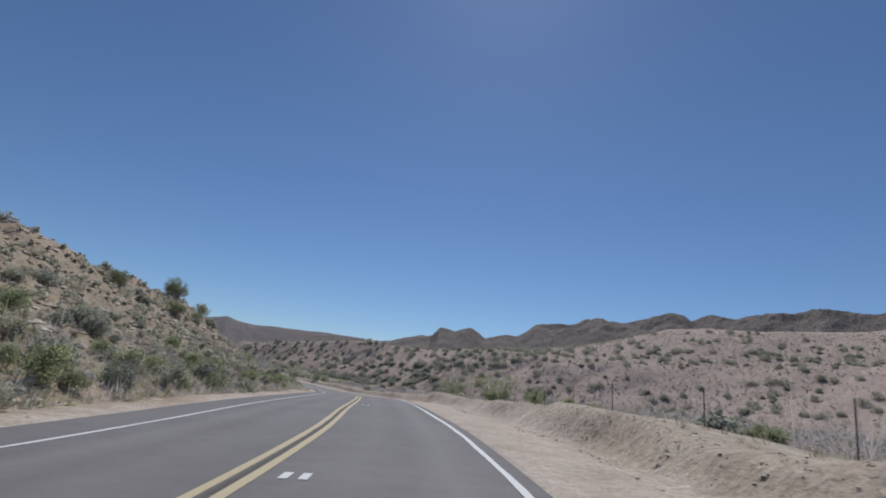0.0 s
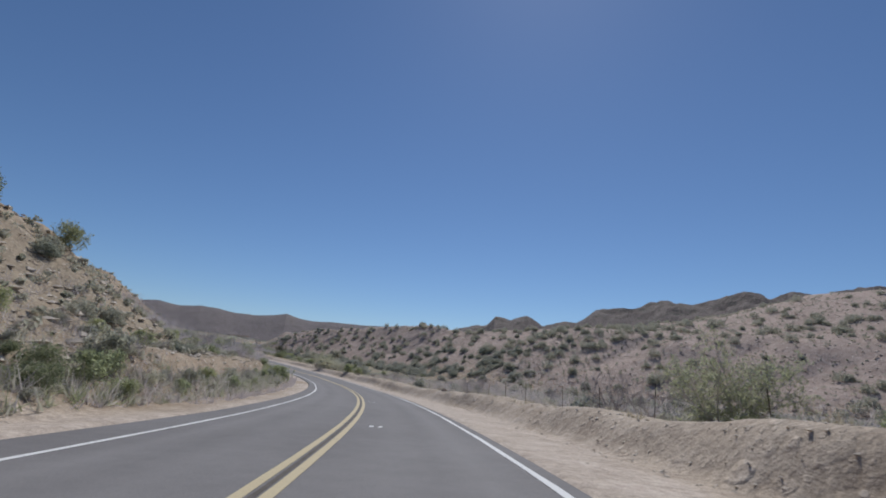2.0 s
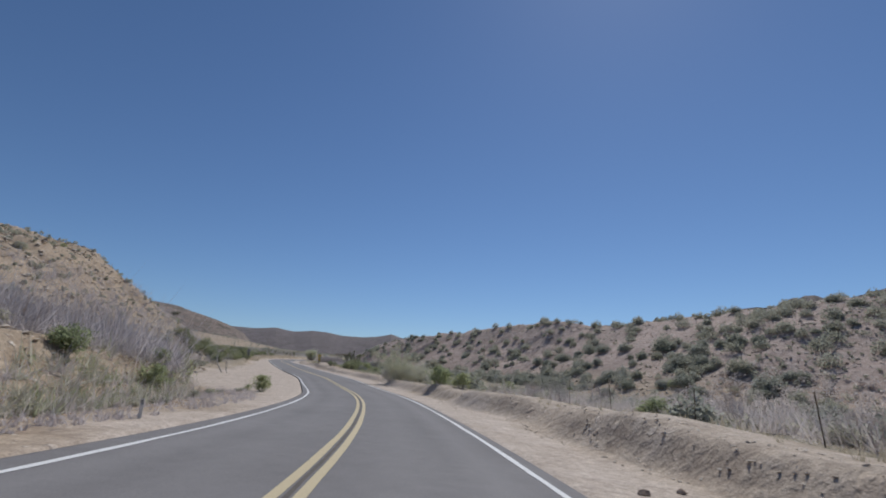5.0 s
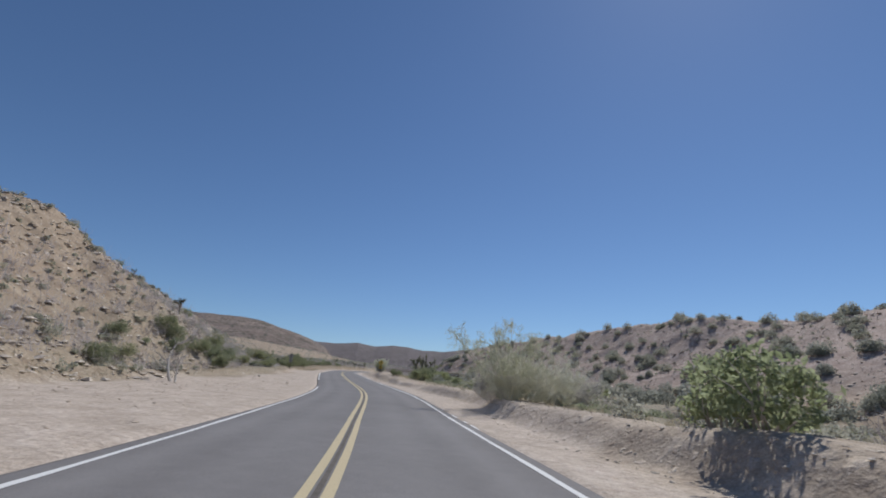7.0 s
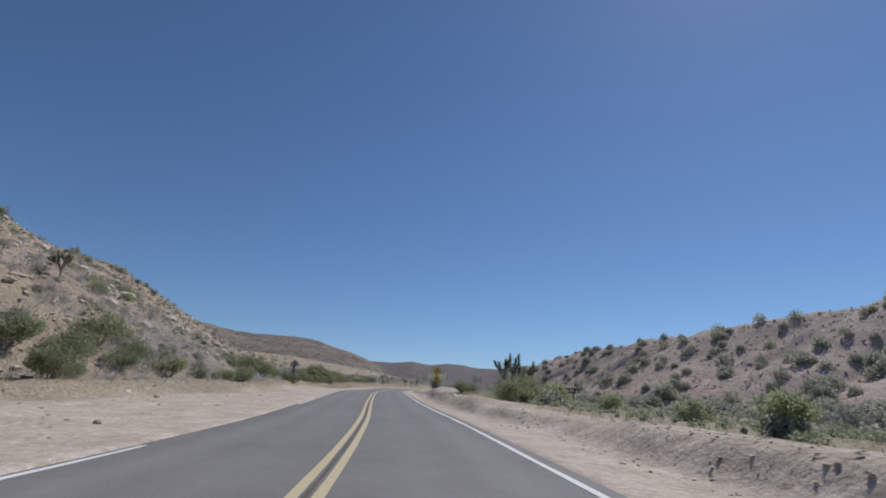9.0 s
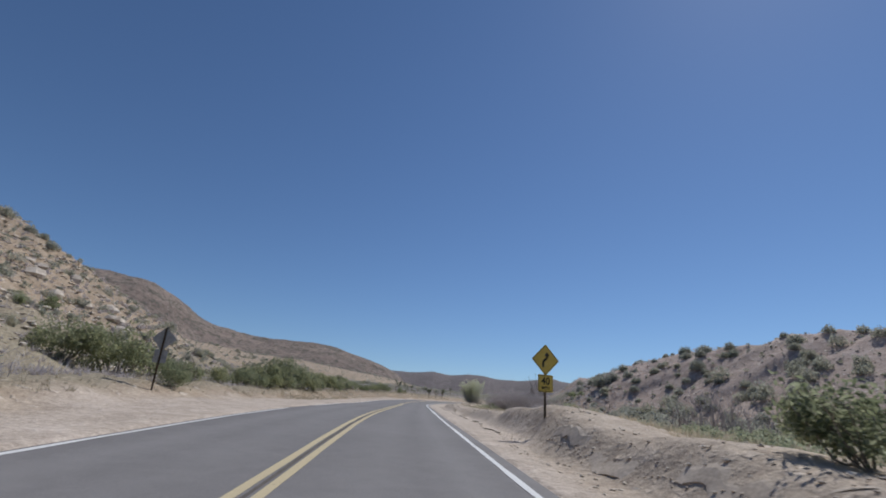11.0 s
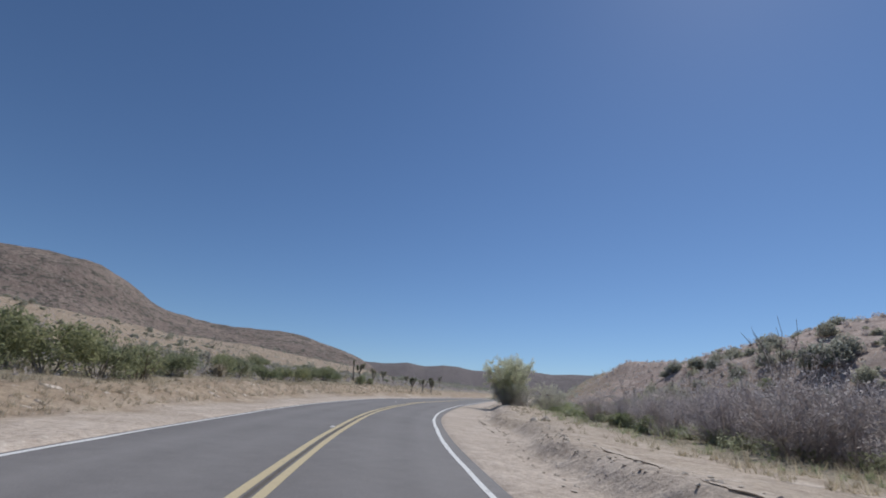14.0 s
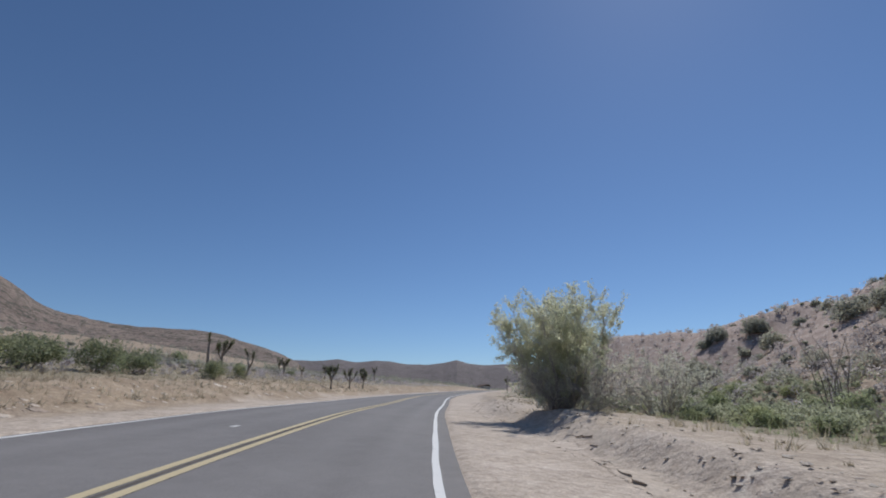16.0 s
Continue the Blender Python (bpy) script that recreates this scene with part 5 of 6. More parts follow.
for k in range(60):
    s = rng.uniform(205, 250)
    e = rng.uniform(22, 46)
    size = rng.uniform(0.3, 0.9)
    v, f = STONES[k % len(STONES)]
    ob = mesh_object("boulder", v * size, f, STONE)
    ob.matrix_basis = Matrix.Translation(spot(s, -e, size * 0.15)) @ Matrix.Rotation(k * 1.1, 4, "Z")
    tagged(ob, "pale granite boulder on a brown slope", "boulder", "boulders on the slope")


def tufts(name, s, d, tall, mat, label, blades=14, thin=0.006, lean=0.35):
    x, y = place(s, d)
    z = ground_height(s, d)
    n = len(s)
    base = np.repeat(np.stack([x, y, z], 1), blades, 0)
    h = np.repeat(tall, blades) * rng.uniform(0.6, 1.2, n * blades)
    base[:, :2] += rng.normal(size=(n * blades, 2)) * 0.35 * np.repeat(tall, blades)[:, None]
    way = rng.normal(size=(n * blades, 3)) * lean + np.array([0, 0, 1.0])
    side = rng.normal(size=(n * blades, 3)) * thin * (1 + h[:, None])
    v = np.stack([base - side, base + side, base + way * h[:, None]], 1).reshape(-1, 3)
    return tagged(mesh_object(name, v, np.arange(3 * n * blades).reshape(-1, 3), mat), label, "grass", kind="stuff")


n = 6500
s = rng.uniform(0, 330, n)
tufts("dry_grass", s, 7.9 + rng.uniform(0, 1, n) ** 1.3 * table(s, (0, 30), (200, 30), (330, 14)), rng.uniform(0.06, 0.24, n), STRAW, "dry straw-coloured grass tufts on the flat")
n = 5200
s = rng.uniform(0, 330, n)
edge = table(s, (-100, 7.0), (60, 6.5), (95, 6.5), (118, 7.4), (135, 13.2), (170, 16.7), (190, 13.2), (205, 9.4), (260, 8.2), (320, 8.2))
tufts("dry_grass", s, -(edge + rng.uniform(0, 1, n) ** 1.4 * 18), rng.uniform(0.07, 0.26, n), STRAW, "dry straw-coloured grass tufts on the bank")
n = 3200
s = rng.uniform(200, 262, n)
tufts("dry_grass", s, 8.4 + rng.uniform(0, 1, n) * 14, rng.uniform(0.05, 0.2, n), STRAW, "dry straw-coloured grass covering the flat", 18, 0.005, 0.6)
n = 3600
s = rng.uniform(236, 345, n)
tufts("dry_grass", s, -(7.0 + rng.uniform(0, 1, n) ** 1.5 * 12), rng.uniform(0.06, 0.24, n), STRAW, "dry straw-coloured grass along the top of the bank", 18, 0.005, 0.6)
n = 2600
s = rng.uniform(200, 326, n)
tufts("green_grass", s, 10 + rng.uniform(0, 1, n) * table(s, (200, 22), (330, 12)), rng.uniform(0.08, 0.26, n), GREEN_LEAF, "fresh green grass on the flat")


n = 2500
s = np.concatenate([rng.uniform(96, 136, 1900), rng.uniform(58, 95, 60), rng.uniform(150, 215, 540)])
e = table(s, (58, 11.0), (92, 11.0), (112, 10.6), (120, 9.0), (136, 14), (160, 18), (190, 15), (215, 11)) + rng.uniform(0, 1, n) ** 1.2 * table(s, (58, 7), (95, 10), (105, 19), (136, 14), (150, 16), (204, 14))
tufts("dry_thicket", s, -e, rng.uniform(0.4, 1.3, n) * table(s, (58, 0.55), (95, 0.8), (103, 1.25), (136, 1.2), (150, 1.0)), DRY_TWIG, "purple-grey leafless thicket covering the lower slope", 36, 0.004, 0.6)
n = 2600
s = np.concatenate([rng.uniform(55, 140, 2200), rng.uniform(4, 30, 400)])
tufts("dry_thicket", s, 13.0 + rng.uniform(0, 1, n) * table(s, (4, 14), (55, 26), (112, 24)), rng.uniform(0.35, 1.0, n), DRY_TWIG, "grey leafless thicket on the flat beside the wash", 32, 0.004, 0.6)
for mat, n, label in ((SAGE_LEAF, 2300, "grey-green undergrowth along the foot of the slope"), (DRY_TWIG, 1500, "grey dry undergrowth along the foot of the slope"), (GREEN_LEAF, 700, "pale green undergrowth along the foot of the slope")):
    s = rng.uniform(0, 134, n)
    e = table(s, (0, 6.7), (60, 6.4), (95, 6.4), (118, 7.2), (134, 12.4)) + rng.uniform(0, 1, n) ** 1.5 * table(s, (0, 8), (60, 8), (68, 2.0), (112, 2.2), (122, 6), (134, 8))
    tufts("undergrowth", s, -e, rng.uniform(0.12, 0.38, n), mat, label, 22, 0.007, 0.75)
n = 1000
s = rng.uniform(62, 128, n)
tufts("brown_brush", s, -(table(s, (62, 5.4), (100, 5.2), (120, 4.9), (128, 6.5)) + rng.uniform(0, 1, n) ** 1.2 * 2.6), rng.uniform(0.05, 0.2, n), DRY_TWIG, "low brown dry brush close to the road edge", 20, 0.006, 0.7)
n = 9500
s = rng.uniform(205, 430, n)
e = table(s, (205, 12), (260, 10.5), (430, 10)) + rng.uniform(0, 1, n) ** 1.3 * table(s, (205, 22), (250, 40), (300, 95), (430, 110))
tufts("grey_scrub", s, -e, rng.uniform(0.08, 0.26, n), DRY_TWIG, "low purple-grey dry scrub covering the flat", 18, 0.011, 0.8)


def scrub_mass(name, s, d, size, mat, label, blades=44, blade=0.13):
    """Many small shrubs too far off to tell one from another."""
    x, y = place(s, d)
    z = ground_height(s, d)
    n = len(s)
    v = rng.normal(size=(n, blades, 3))
    v /= np.linalg.norm(v, axis=2)[:, :, None]
    lump = 0.7 + 0.3 * np.sin(v[:, :, :1] * 3 + rng.uniform(0, 6, (n, 1, 1))) * np.cos(v[:, :, 1:2] * 4 + rng.uniform(0, 6, (n, 1, 1)))
    v = v * rng.uniform(0.55, 1.0, (n, blades, 1)) * lump * size[:, None, None] * np.array([0.75, 0.75, 0.55])
    at = v + np.stack([x, y, z + 0.4 * size], 1)[:, None, :]
    soup = Soup()
    at = at.reshape(-1, 3)
    leaves(soup, at, blade, rng, 1.8)
    return tagged(soup.make(name, mat), label, "scrub", kind="stuff")


n = 1500
s = np.where(rng.random(n) < 0.45, rng.uniform(84, 165, n), rng.uniform(84, 345, n))
start, run = slope_start(s), slope_run(s)
scrub_mass("slope_scrub", s, start + run * rng.uniform(-0.15, 1.25, n), rng.uniform(0.2, 0.6, n), SAGE_LEAF, "grey-green scrub scattered over the reddish slope", 60, 0.09)
n = 1500
s = rng.uniform(-8, 270, n)
start = table(s, (-10, 11), (85, 12), (110, 15), (135, 16), (200, 15), (262, 19))
scrub_mass("slope_scrub", s, -(start + rng.uniform(0, 1, n) ** 1.1 * 42), rng.uniform(0.2, 0.85, n), SAGE_LEAF, "grey scrub scattered over the tan slope")
n = 520
s = rng.uniform(0, 100, n)
scrub_mass("slope_scrub", s, -(10 + rng.uniform(0, 1, n) * 20), rng.uniform(0.35, 0.8, n), SAGE_LEAF, "grey-green scrub on the stony cut slope")
n = 1700
s = rng.uniform(262, 332, n)
scrub_mass("wash_greenery", s, rng.uniform(11.5, 13.5, n) + rng.uniform(0, 1, n) * table(s, (262, 14), (326, 8)), rng.uniform(0.3, 0.75, n), WASH_LEAF, "low grey-green bushes carpeting the wash", 110, 0.055)
n = 800
s = rng.uniform(14, 125, n)
scrub_mass("flat_scrub", s, rng.uniform(14, 34, n), rng.uniform(0.4, 0.9, n), SAGE_LEAF, "soft grey-green brush behind the bank", 90, 0.075)
n = 1100
s = rng.uniform(150, 222, n)
scrub_mass("flat_scrub", s, rng.uniform(10.5, 30, n), rng.uniform(0.2, 0.55, n), WASH_LEAF, "low yellow-green weeds over the flat behind the bank", 70, 0.055)
n = 900
s = rng.uniform(285, 380, n)
start, run = slope_start(s), slope_run(s)
scrub_mass("slope_scrub", s, start + run * rng.uniform(0, 1.2, n), rng.uniform(0.25, 0.75, n), DRY_TWIG, "grey scrub dotted over the low knoll", 50, 0.08)
n = 750
s = rng.uniform(247, 292, n)
scrub_mass("grey_thicket", s, rng.uniform(14.0, 16.0, n) + rng.uniform(0, 1, n) * table(s, (247, 9), (292, 5)), rng.uniform(0.5, 1.25, n), DRY_TWIG, "purple-grey leafless thicket filling the wash", 130, 0.06)
n = 600
s = rng.uniform(258, 350, n)
scrub_mass("grey_thicket", s, slope_start(s) - 4 + rng.uniform(0, 1, n) * 14, rng.uniform(0.3, 0.9, n), DRY_TWIG, "purple-grey thicket at the foot of the slope above the wash", 70, 0.07)
n = 2600
s = rng.uniform(56, 150, n)
start, run = slope_start(s), slope_run(s)
scrub_mass("slope_scrub", s, start + run * rng.uniform(-0.15, 1.2, n), rng.uniform(0.35, 0.95, n), DARK_LEAF, "dull grey scrub thickly dotted over the far slope", 50, 0.10)
n = 1100
s = rng.uniform(40, 150, n)
scrub_mass("grey_thicket", s, slope_start(s) - 14 + rng.uniform(0, 1, n) * 22, rng.uniform(0.7, 1.6, n), DRY_TWIG, "purple-grey leafless thicket along the foot of the far slope", 90, 0.10)
n = 900
s = rng.uniform(14, 80, n)
scrub_mass("grey_thicket", s, rng.uniform(13, 40, n), rng.uniform(0.45, 1.15, n), DRY_TWIG, "grey leafless brush standing behind the bank", 90, 0.07)
n = 2400
s = rng.uniform(10, 130, n)
scrub_mass("grey_thicket", s, 18 + rng.uniform(0, 1, n) * (slope_start(s) - 10), rng.uniform(0.3, 0.85, n), DRY_TWIG, "grey leafless thicket spread over the flat", 60, 0.09)
n = 1300
s = rng.uniform(-12, 262, n)
d = 13 + rng.uniform(0, 1, n) * (slope_start(s) - 14)
keep = ~((s > 198) & (d < 22))
scrub_mass("flat_scrub", s[keep], d[keep], rng.uniform(0.25, 0.75, n)[keep], SAGE_LEAF, "grey-green scrub covering the flat beside the wash", 70, 0.075)
n = 2600
s = rng.uniform(225, 420, n)
scrub_mass("slope_scrub", s, -(table(s, (225, 24), (255, 22), (300, 13), (420, 14)) + rng.uniform(0, 1, n) ** 1.3 * 120), rng.uniform(0.25, 0.8, n), DARK_LEAF, "grey-green scrub below the mesa", 46, 0.10)
n = 2400
s = rng.uniform(240, 400, n)
scrub_mass("grey_thicket", s, -(table(s, (240, 18), (300, 11), (400, 12)) + rng.uniform(0, 1, n) ** 1.4 * 80), rng.uniform(0.2, 0.6, n), DRY_TWIG, "purple-grey dry thicket spread over the flat below the mesa", 50, 0.075)
n = 9000
s = rng.uniform(225, 400, n)
scatter_stones("slope_stones", s, -(table(s, (225, 20), (300, 22), (400, 24)) + rng.uniform(0, 1, n) * 90), 0.06 + 0.3 * rng.random(n) ** 3, STONE, "scattered pale stones on the slope below the mesa", 0.25, CHIPS)
n = 520
s = rng.uniform(315, 520, n)
d = rng.uniform(-110, 60, n)
keep = np.abs(d) > 11
scrub_mass("flat_scrub", s[keep], d[keep], rng.uniform(0.4, 1.2, n)[keep], SAGE_LEAF, "grey-green scrub on the desert flat ahead")
n = 20000
s = rng.uniform(-30, 420, n)
side = rng.random(n) < 0.5
d = np.where(side, rng.uniform(40, 175, n), -rng.uniform(18, 120, n))
tufts("low_scrub", s, d, rng.uniform(0.08, 0.22, n), SAGE_LEAF, "low grey scrub dotted over the slopes", 9, 0.014, 0.7)
n = 9000
s = rng.uniform(390, 900, n)
d = rng.uniform(-260, 200, n)
keep = np.abs(d) > 12
s, d = s[keep], d[keep]
n = len(s)
tufts("far_scrub", s, d, rng.uniform(0.5, 1.5, n), DARK_LEAF, "dark scrub dotted over the distant flat", 9, 0.02)


# ---- signs, posts, paint marks ----
def metal(colours, scale, rough, shine):
    def build(t, shader):
        plain(colours, scale, (0.15, 0.003))(t, shader)
        shader.inputs["Metallic"].default_value = shine
    return build


SIGN_YELLOW = material("faded_sign_yellow", plain(((0.60, 0.43, 0.08), (0.72, 0.53, 0.13)), 2.0, (0.1, 0.002)), 0.45)
SIGN_BLACK = material("sign_black", plain(((0.012, 0.012, 0.012), (0.03, 0.03, 0.028)), 5.0, (0.1, 0.002)), 0.5)
ZINC = material("dull_zinc", metal(((0.26, 0.26, 0.25), (0.40, 0.40, 0.39)), 3.0, 0.5, 0.5), 0.55)
POST_STEEL = material("rusty_green_steel", plain(((0.05, 0.045, 0.03), (0.12, 0.075, 0.045)), 9.0, (0.3, 0.004)), 0.7)
BROWN_BOARD = material("brown_painted_board", plain(((0.07, 0.042, 0.025), (0.12, 0.075, 0.045)), 3.0, (0.3, 0.004)), 0.75)


def box(bm, lo, hi):
    """A box between two corners, its edges a little rounded."""
    lo, hi = Vector(lo), Vector(hi)
    made = bmesh.ops.create_cube(bm, size=1.0, matrix=Matrix.Translation((lo + hi) / 2) @ Matrix.Diagonal((*(hi - lo), 1)))
    edges = list({e for v in made["verts"] for e in v.link_edges})
    bmesh.ops.bevel(bm, geom=edges, offset=min(hi - lo) * 0.2, segments=1, affect="EDGES")


def plate(bm, outline, y, thick):
    """A flat plate from its outline in x and z."""
    front = [bm.verts.new((x, y, z)) for x, z in outline]
    back = [bm.verts.new((x, y + thick, z)) for x, z in outline]
    bm.faces.new(front)
    bm.faces.new(back[::-1])
    for k in range(len(outline)):
        bm.faces.new((front[k], back[k], back[k - 1], front[k - 1]))


def rounded_square(half, radius, turn, cx, cz):
    pts = []
    for q in range(4):
        a0 = math.pi / 2 * q
        ox, oz = (half - radius) * (1 if q in (0, 3) else -1), (half - radius) * (1 if q in (0, 1) else -1)
        for k in range(5):
            a = a0 + math.pi / 8 * k
            pts.append((ox + radius * math.cos(a), oz + radius * math.sin(a)))
    c, s = math.cos(turn), math.sin(turn)
    return [(cx + x * c - z * s, cz + x * s + z * c) for x, z in pts]


def ring(bm, half, radius, turn, cx, cz, width, y):
    outer, inner = rounded_square(half, radius, turn, cx, cz), rounded_square(half - width, max(radius - width, 0.005), turn, cx, cz)
    a, b = [bm.verts.new((x, y, z)) for x, z in outer], [bm.verts.new((x, y, z)) for x, z in inner]
    for k in range(len(a)):
        bm.faces.new((a[k - 1], a[k], b[k], b[k - 1]))


def lettering(name, words, size, x, y, z, mat, parent):
    """Words as a flat mesh facing -y, centred on x, with their middle at z."""
    curve = bpy.data.curves.new(name, "FONT")
    curve.body, curve.size, curve.align_x, curve.align_y, curve.extrude, curve.offset = words, size, "CENTER", "CENTER", 0.0015, size * 0.012
    holder = bpy.data.objects.new(name, curve)
    scene.collection.objects.link(holder)
    me = bpy.data.meshes.new_from_object(holder.evaluated_get(bpy.context.evaluated_depsgraph_get()))
    bpy.data.objects.remove(holder)
    me.transform(pose(x, y, z, 90, 0, 0))
    me.name = name
    me.materials.clear()
    me.materials.append(mat)
    ob = new(name, me)
    ob.parent = parent
    return ob


def curve_sign(at, facing, front_seen=True, rise=0.0):
    """A diamond bend sign over a speed plate on a steel channel post."""
    ob = empty("road_sign", at)
    ob.rotation_euler = (0, 0, facing)
    bm = bmesh.new()
    box(bm, (-0.03, 0.012, -0.4), (0.03, 0.03, 2.68 + rise))
    box(bm, (-0.038, 0.03, -0.4), (-0.026, 0.055, 2.68 + rise))
    box(bm, (0.026, 0.03, -0.4), (0.038, 0.055, 2.68 + rise))
    part("post", bm, POST_STEEL, ob, "dark steel channel post")
    top, low = 2.20 + rise, 1.43 + rise
    bm = bmesh.new()
    plate(bm, rounded_square(0.37, 0.045, math.pi / 4, 0, top), 0.0, 0.004)
    board = part("diamond_plate", bm, SIGN_YELLOW, ob, "faded yellow diamond plate")
    bm = bmesh.new()
    plate(bm, rounded_square(0.28, 0.04, 0, 0, low), 0.0, 0.004)
    speed = part("speed_plate", bm, SIGN_YELLOW, ob, "faded yellow square speed plate")
    for holder, half, turn, z in ((board, 0.37, math.pi / 4, top), (speed, 0.28, 0, low)):
        bm = bmesh.new()
        ring(bm, half - 0.018, 0.035, turn, 0, z, 0.016, -0.003)
        part("border", bm, SIGN_BLACK, holder, "black border line")
        bm = bmesh.new()
        plate(bm, rounded_square(half, 0.045, turn, 0, z), 0.005, 0.002)
        part("backing", bm, ZINC, holder, "dull grey metal back")
        for dz in (-0.19, 0.19):
            bm = bmesh.new()
            bmesh.ops.create_cone(bm, cap_ends=True, segments=6, radius1=0.012, radius2=0.012, depth=0.008, matrix=pose(0, -0.004, z + dz, 90, 0, 0))
            part("bolt", bm, ZINC, holder, "small zinc bolt")
    bm = bmesh.new()
    spine = [(-0.093, -0.25), (-0.093, -0.12), (-0.079, -0.056), (-0.019, 0.0), (0.042, 0.047), (0.056, 0.103), (0.056, 0.13)]
    sides = []
    for k, (x, z) in enumerate(spine):
        x0, z0 = spine[max(k - 1, 0)]
        x1, z1 = spine[min(k + 1, len(spine) - 1)]
        run = math.hypot(x1 - x0, z1 - z0)
        nx, nz = -(z1 - z0) / run * 0.04, (x1 - x0) / run * 0.04
        sides.append((bm.verts.new((x + nx, -0.003, top + z + nz)), bm.verts.new((x - nx, -0.003, top + z - nz))))
    for a, b in zip(sides, sides[1:]):
        bm.faces.new((a[0], a[1], b[1], b[0]))
    bm.faces.new([bm.verts.new((x, -0.003, top + z)) for x, z in ((-0.042, 0.128), (0.153, 0.128), (0.056, 0.268))])
    part("bend_arrow", bm, SIGN_BLACK, board, "black winding arrow")
    lettering("numerals", "40", 0.33, 0, -0.003, low + 0.065, SIGN_BLACK, speed)
    lettering("letters", "MPH", 0.15, 0, -0.003, low - 0.155, SIGN_BLACK, speed)
    return tagged(ob, "faded yellow winding road warning sign with speed plate" if front_seen else "road sign seen from its dull grey back", "road sign")


def heading(s):
    _, _, _, tx, ty = centre(s)
    return math.atan2(-float(tx), float(ty))


foot = spot(213.9, 6.25)
curve_sign(foot, heading(213.8) + 0.25, rise=float(centre(213.8)[2]) + 0.27 - foot.z)
curve_sign(spot(219.8, -9.3), heading(220) + math.pi + 0.1, False)


def fence_post(seed):
    ob = empty("fence_post", (0, 0, 0))
    bm = bmesh.new()
    box(bm, (-0.011, -0.004, -0.3), (0.011, 0.004, 1.2))
    box(bm, (-0.004, 0.004, -0.3), (0.004, 0.026, 1.2))
    part("shaft", bm, POST_STEEL, ob)
    return ob


mould = None
for k, s in enumerate(np.r_[np.arange(9, 123, 4.6), 263, 272]):
    d = 10.4 + 0.25 * math.sin(k * 2.1) if s < 200 else -9.6
    m = Matrix.Translation(spot(s, d)) @ Euler((0.05 * math.sin(k * 1.7), 0.06 * math.cos(k * 2.3), heading(s) + 0.2 * math.sin(k))).to_matrix().to_4x4()
    if mould is None:
        mould = ob = fence_post(1)
        ob.matrix_basis = m
    else:
        ob = copy_thing(mould, m)
    tagged(ob, "thin dark steel fence post standing on the bank", "fence post", "fence posts")

marker = empty("delineator", spot(108.2, -5.0))
bm = bmesh.new()
box(bm, (-0.045, -0.006, -0.1), (0.045, 0.006, 0.46))
part("blade", bm, material("white_plastic", plain(((0.6, 0.58, 0.54), (0.72, 0.70, 0.66)), 4.0), 0.6), marker)
bm = bmesh.new()
box(bm, (-0.036, -0.012, 0.32), (0.036, -0.006, 0.43))
part("reflector", bm, ZINC, marker, "grey reflector")
marker.rotation_euler = (0, 0, heading(108))
tagged(marker, "short white plastic road marker post on the verge", "marker post")

board = empty("place_sign", spot(208.4, 17.6))
board.rotation_euler = (0, 0, heading(208) - 0.25)
bm = bmesh.new()
box(bm, (-1.2, -0.03, 1.15), (1.2, 0.03, 1.6))
panel = part("panel", bm, BROWN_BOARD, board, "dark brown wooden panel")
for x in (-1.0, 1.0):
    bm = bmesh.new()
    box(bm, (x - 0.06, 0.03, -0.4), (x + 0.06, 0.14, 1.62))
    part("post", bm, BROWN_BOARD, board)
for k in range(11):
    bm = bmesh.new()
    box(bm, (-1.08 + k * 0.2, -0.04, 1.25), (-0.96 + k * 0.2, -0.03, 1.5))
    part("letter_bar", bm, WHITE_PAINT, panel, "white letter bar")
tagged(board, "dark brown wooden place sign with white bars, among shrubs", "sign")

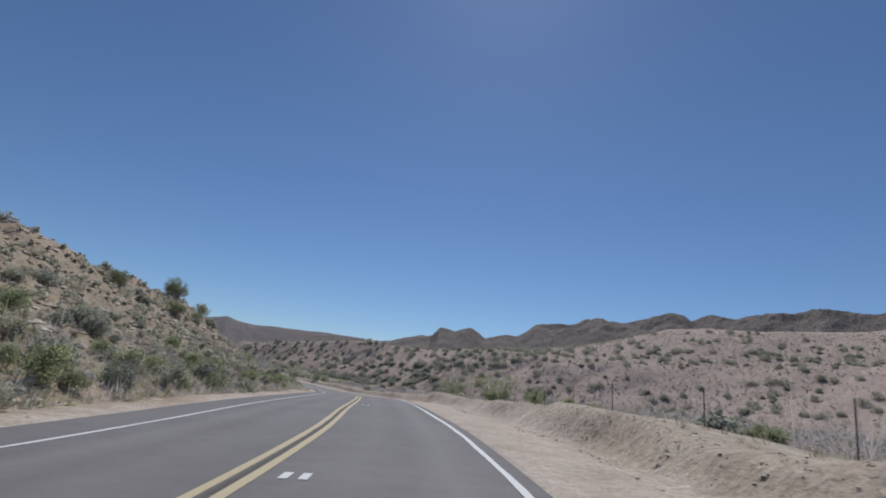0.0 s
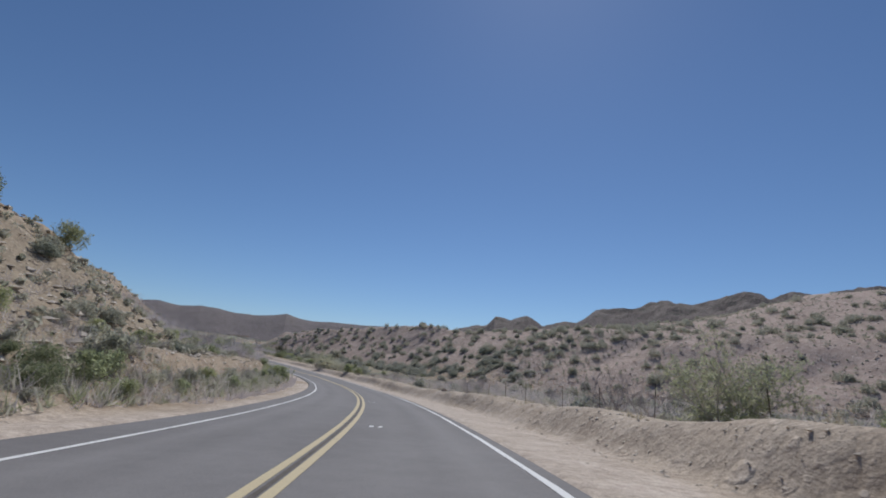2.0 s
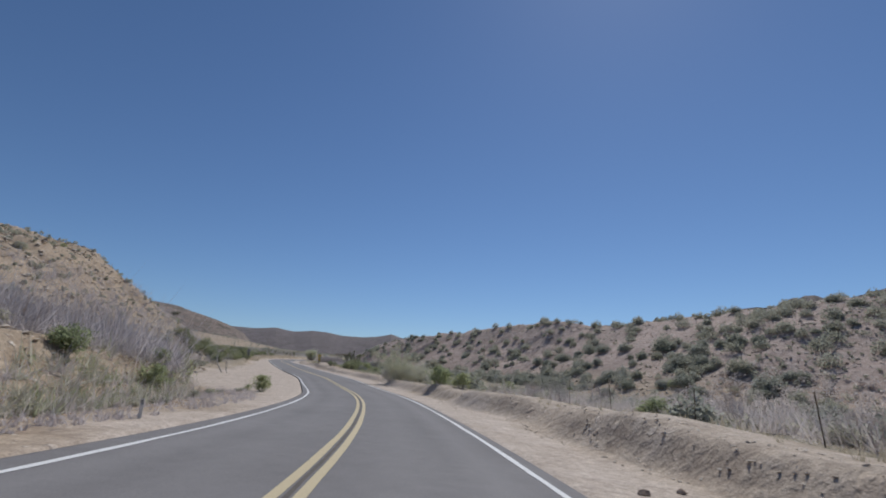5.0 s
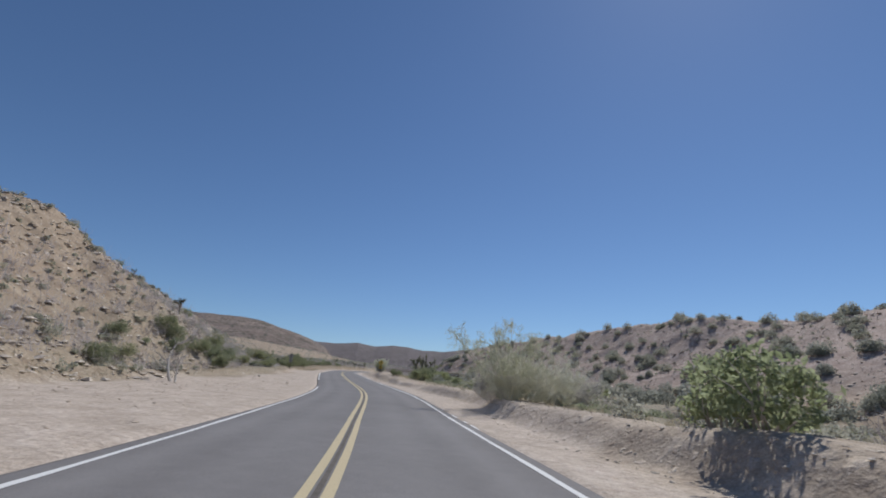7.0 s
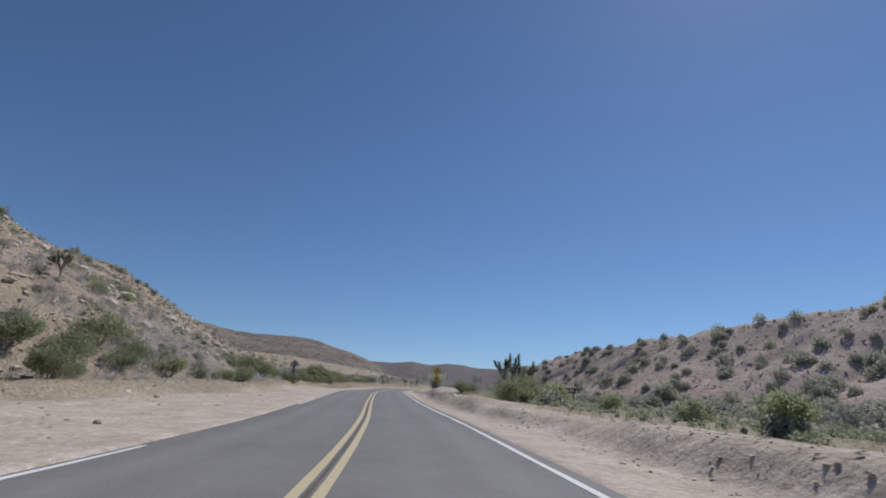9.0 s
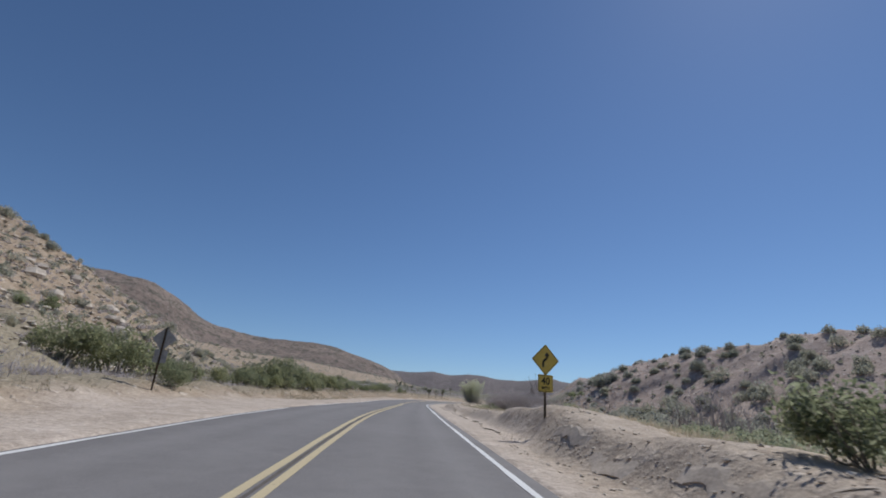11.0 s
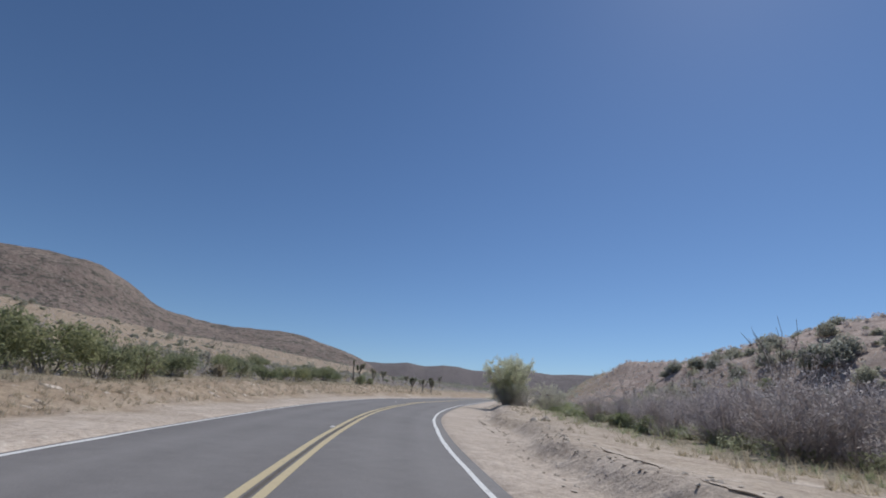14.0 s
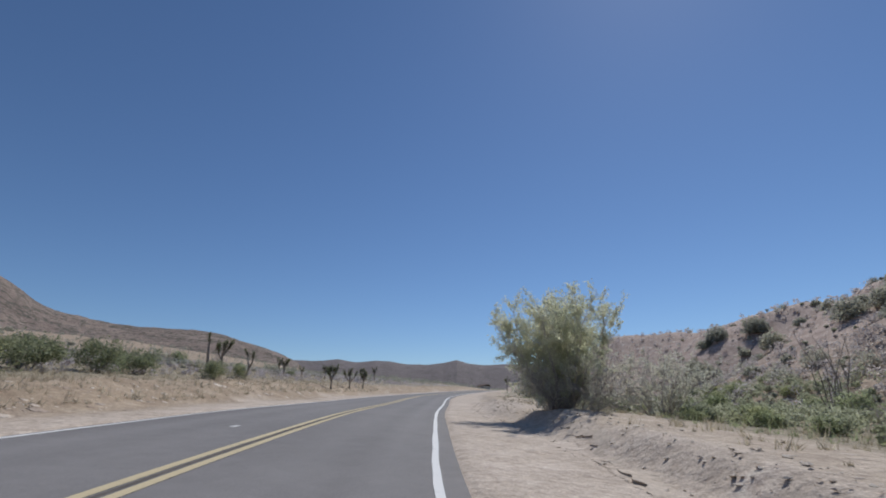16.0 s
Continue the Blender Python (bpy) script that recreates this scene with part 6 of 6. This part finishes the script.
# pairs of white survey marks on the road
for s, d in ((6.7, 0.5), (24.7, 0.6), (38.8, 0.78), (57.5, 0.7), (73.0, 0.5)):
    for off in (-0.06, 0.18):
        ob, _ = ribbon("survey_mark", np.array([s - 0.3, s - 0.1, s + 0.1]), np.array([d + off, d + off + 0.12]), 0.007, WHITE_PAINT, road)
        tagged(ob, "small white painted survey mark")
for s, d in ((87.0, 0.28), (266.0, -0.35), (290.7, -1.4)):
    ob, _ = ribbon("survey_mark", np.array([s, s + 0.18, s + 0.36]), np.array([d, d + 0.12]), 0.007, WHITE_PAINT, road)
    tagged(ob, "small white painted survey mark")

# far houses on the flat
for k, (s, d, w) in enumerate(((640, -60, 16), (700, -85, 12), (760, -30, 14), (690, 20, 11))):
    base = spot(s, d)
    house = empty("house", base)
    house.rotation_euler = (0, 0, 0.5 + k)
    bm = bmesh.new()
    box(bm, (-w / 2, -4, -1), (w / 2, 4, 3))
    part("wall", bm, material("pale_stucco", plain(((0.55, 0.51, 0.45), (0.68, 0.64, 0.58)), 0.5), 0.85) if k == 0 else bpy.data.materials["pale_stucco"], house)
    bm = bmesh.new()
    e = [bm.verts.new(c) for c in ((-w / 2 - 0.5, -4.6, 2.95), (w / 2 + 0.5, -4.6, 2.95), (w / 2 + 0.5, 4.6, 2.95), (-w / 2 - 0.5, 4.6, 2.95))]
    r = [bm.verts.new(c) for c in ((-w / 2 - 0.5, 0, 4.6), (w / 2 + 0.5, 0, 4.6))]
    for f in ((e[0], e[1], r[1], r[0]), (e[2], e[3], r[0], r[1]), (e[1], e[2], r[1]), (e[3], e[0], r[0]), (e[3], e[2], e[1], e[0])):
        bm.faces.new(f)
    part("roof", bm, BROWN_BOARD, house, "brown pitched roof")
    for x in (-w / 4, w / 4):
        bm = bmesh.new()
        box(bm, (x - 0.8, -4.06, 1.0), (x + 0.8, -4.0, 2.2))
        part("window", bm, SIGN_BLACK, house, "dark window")
    tagged(house, "small pale single-storey house far off on the desert flat", "house", "far houses")
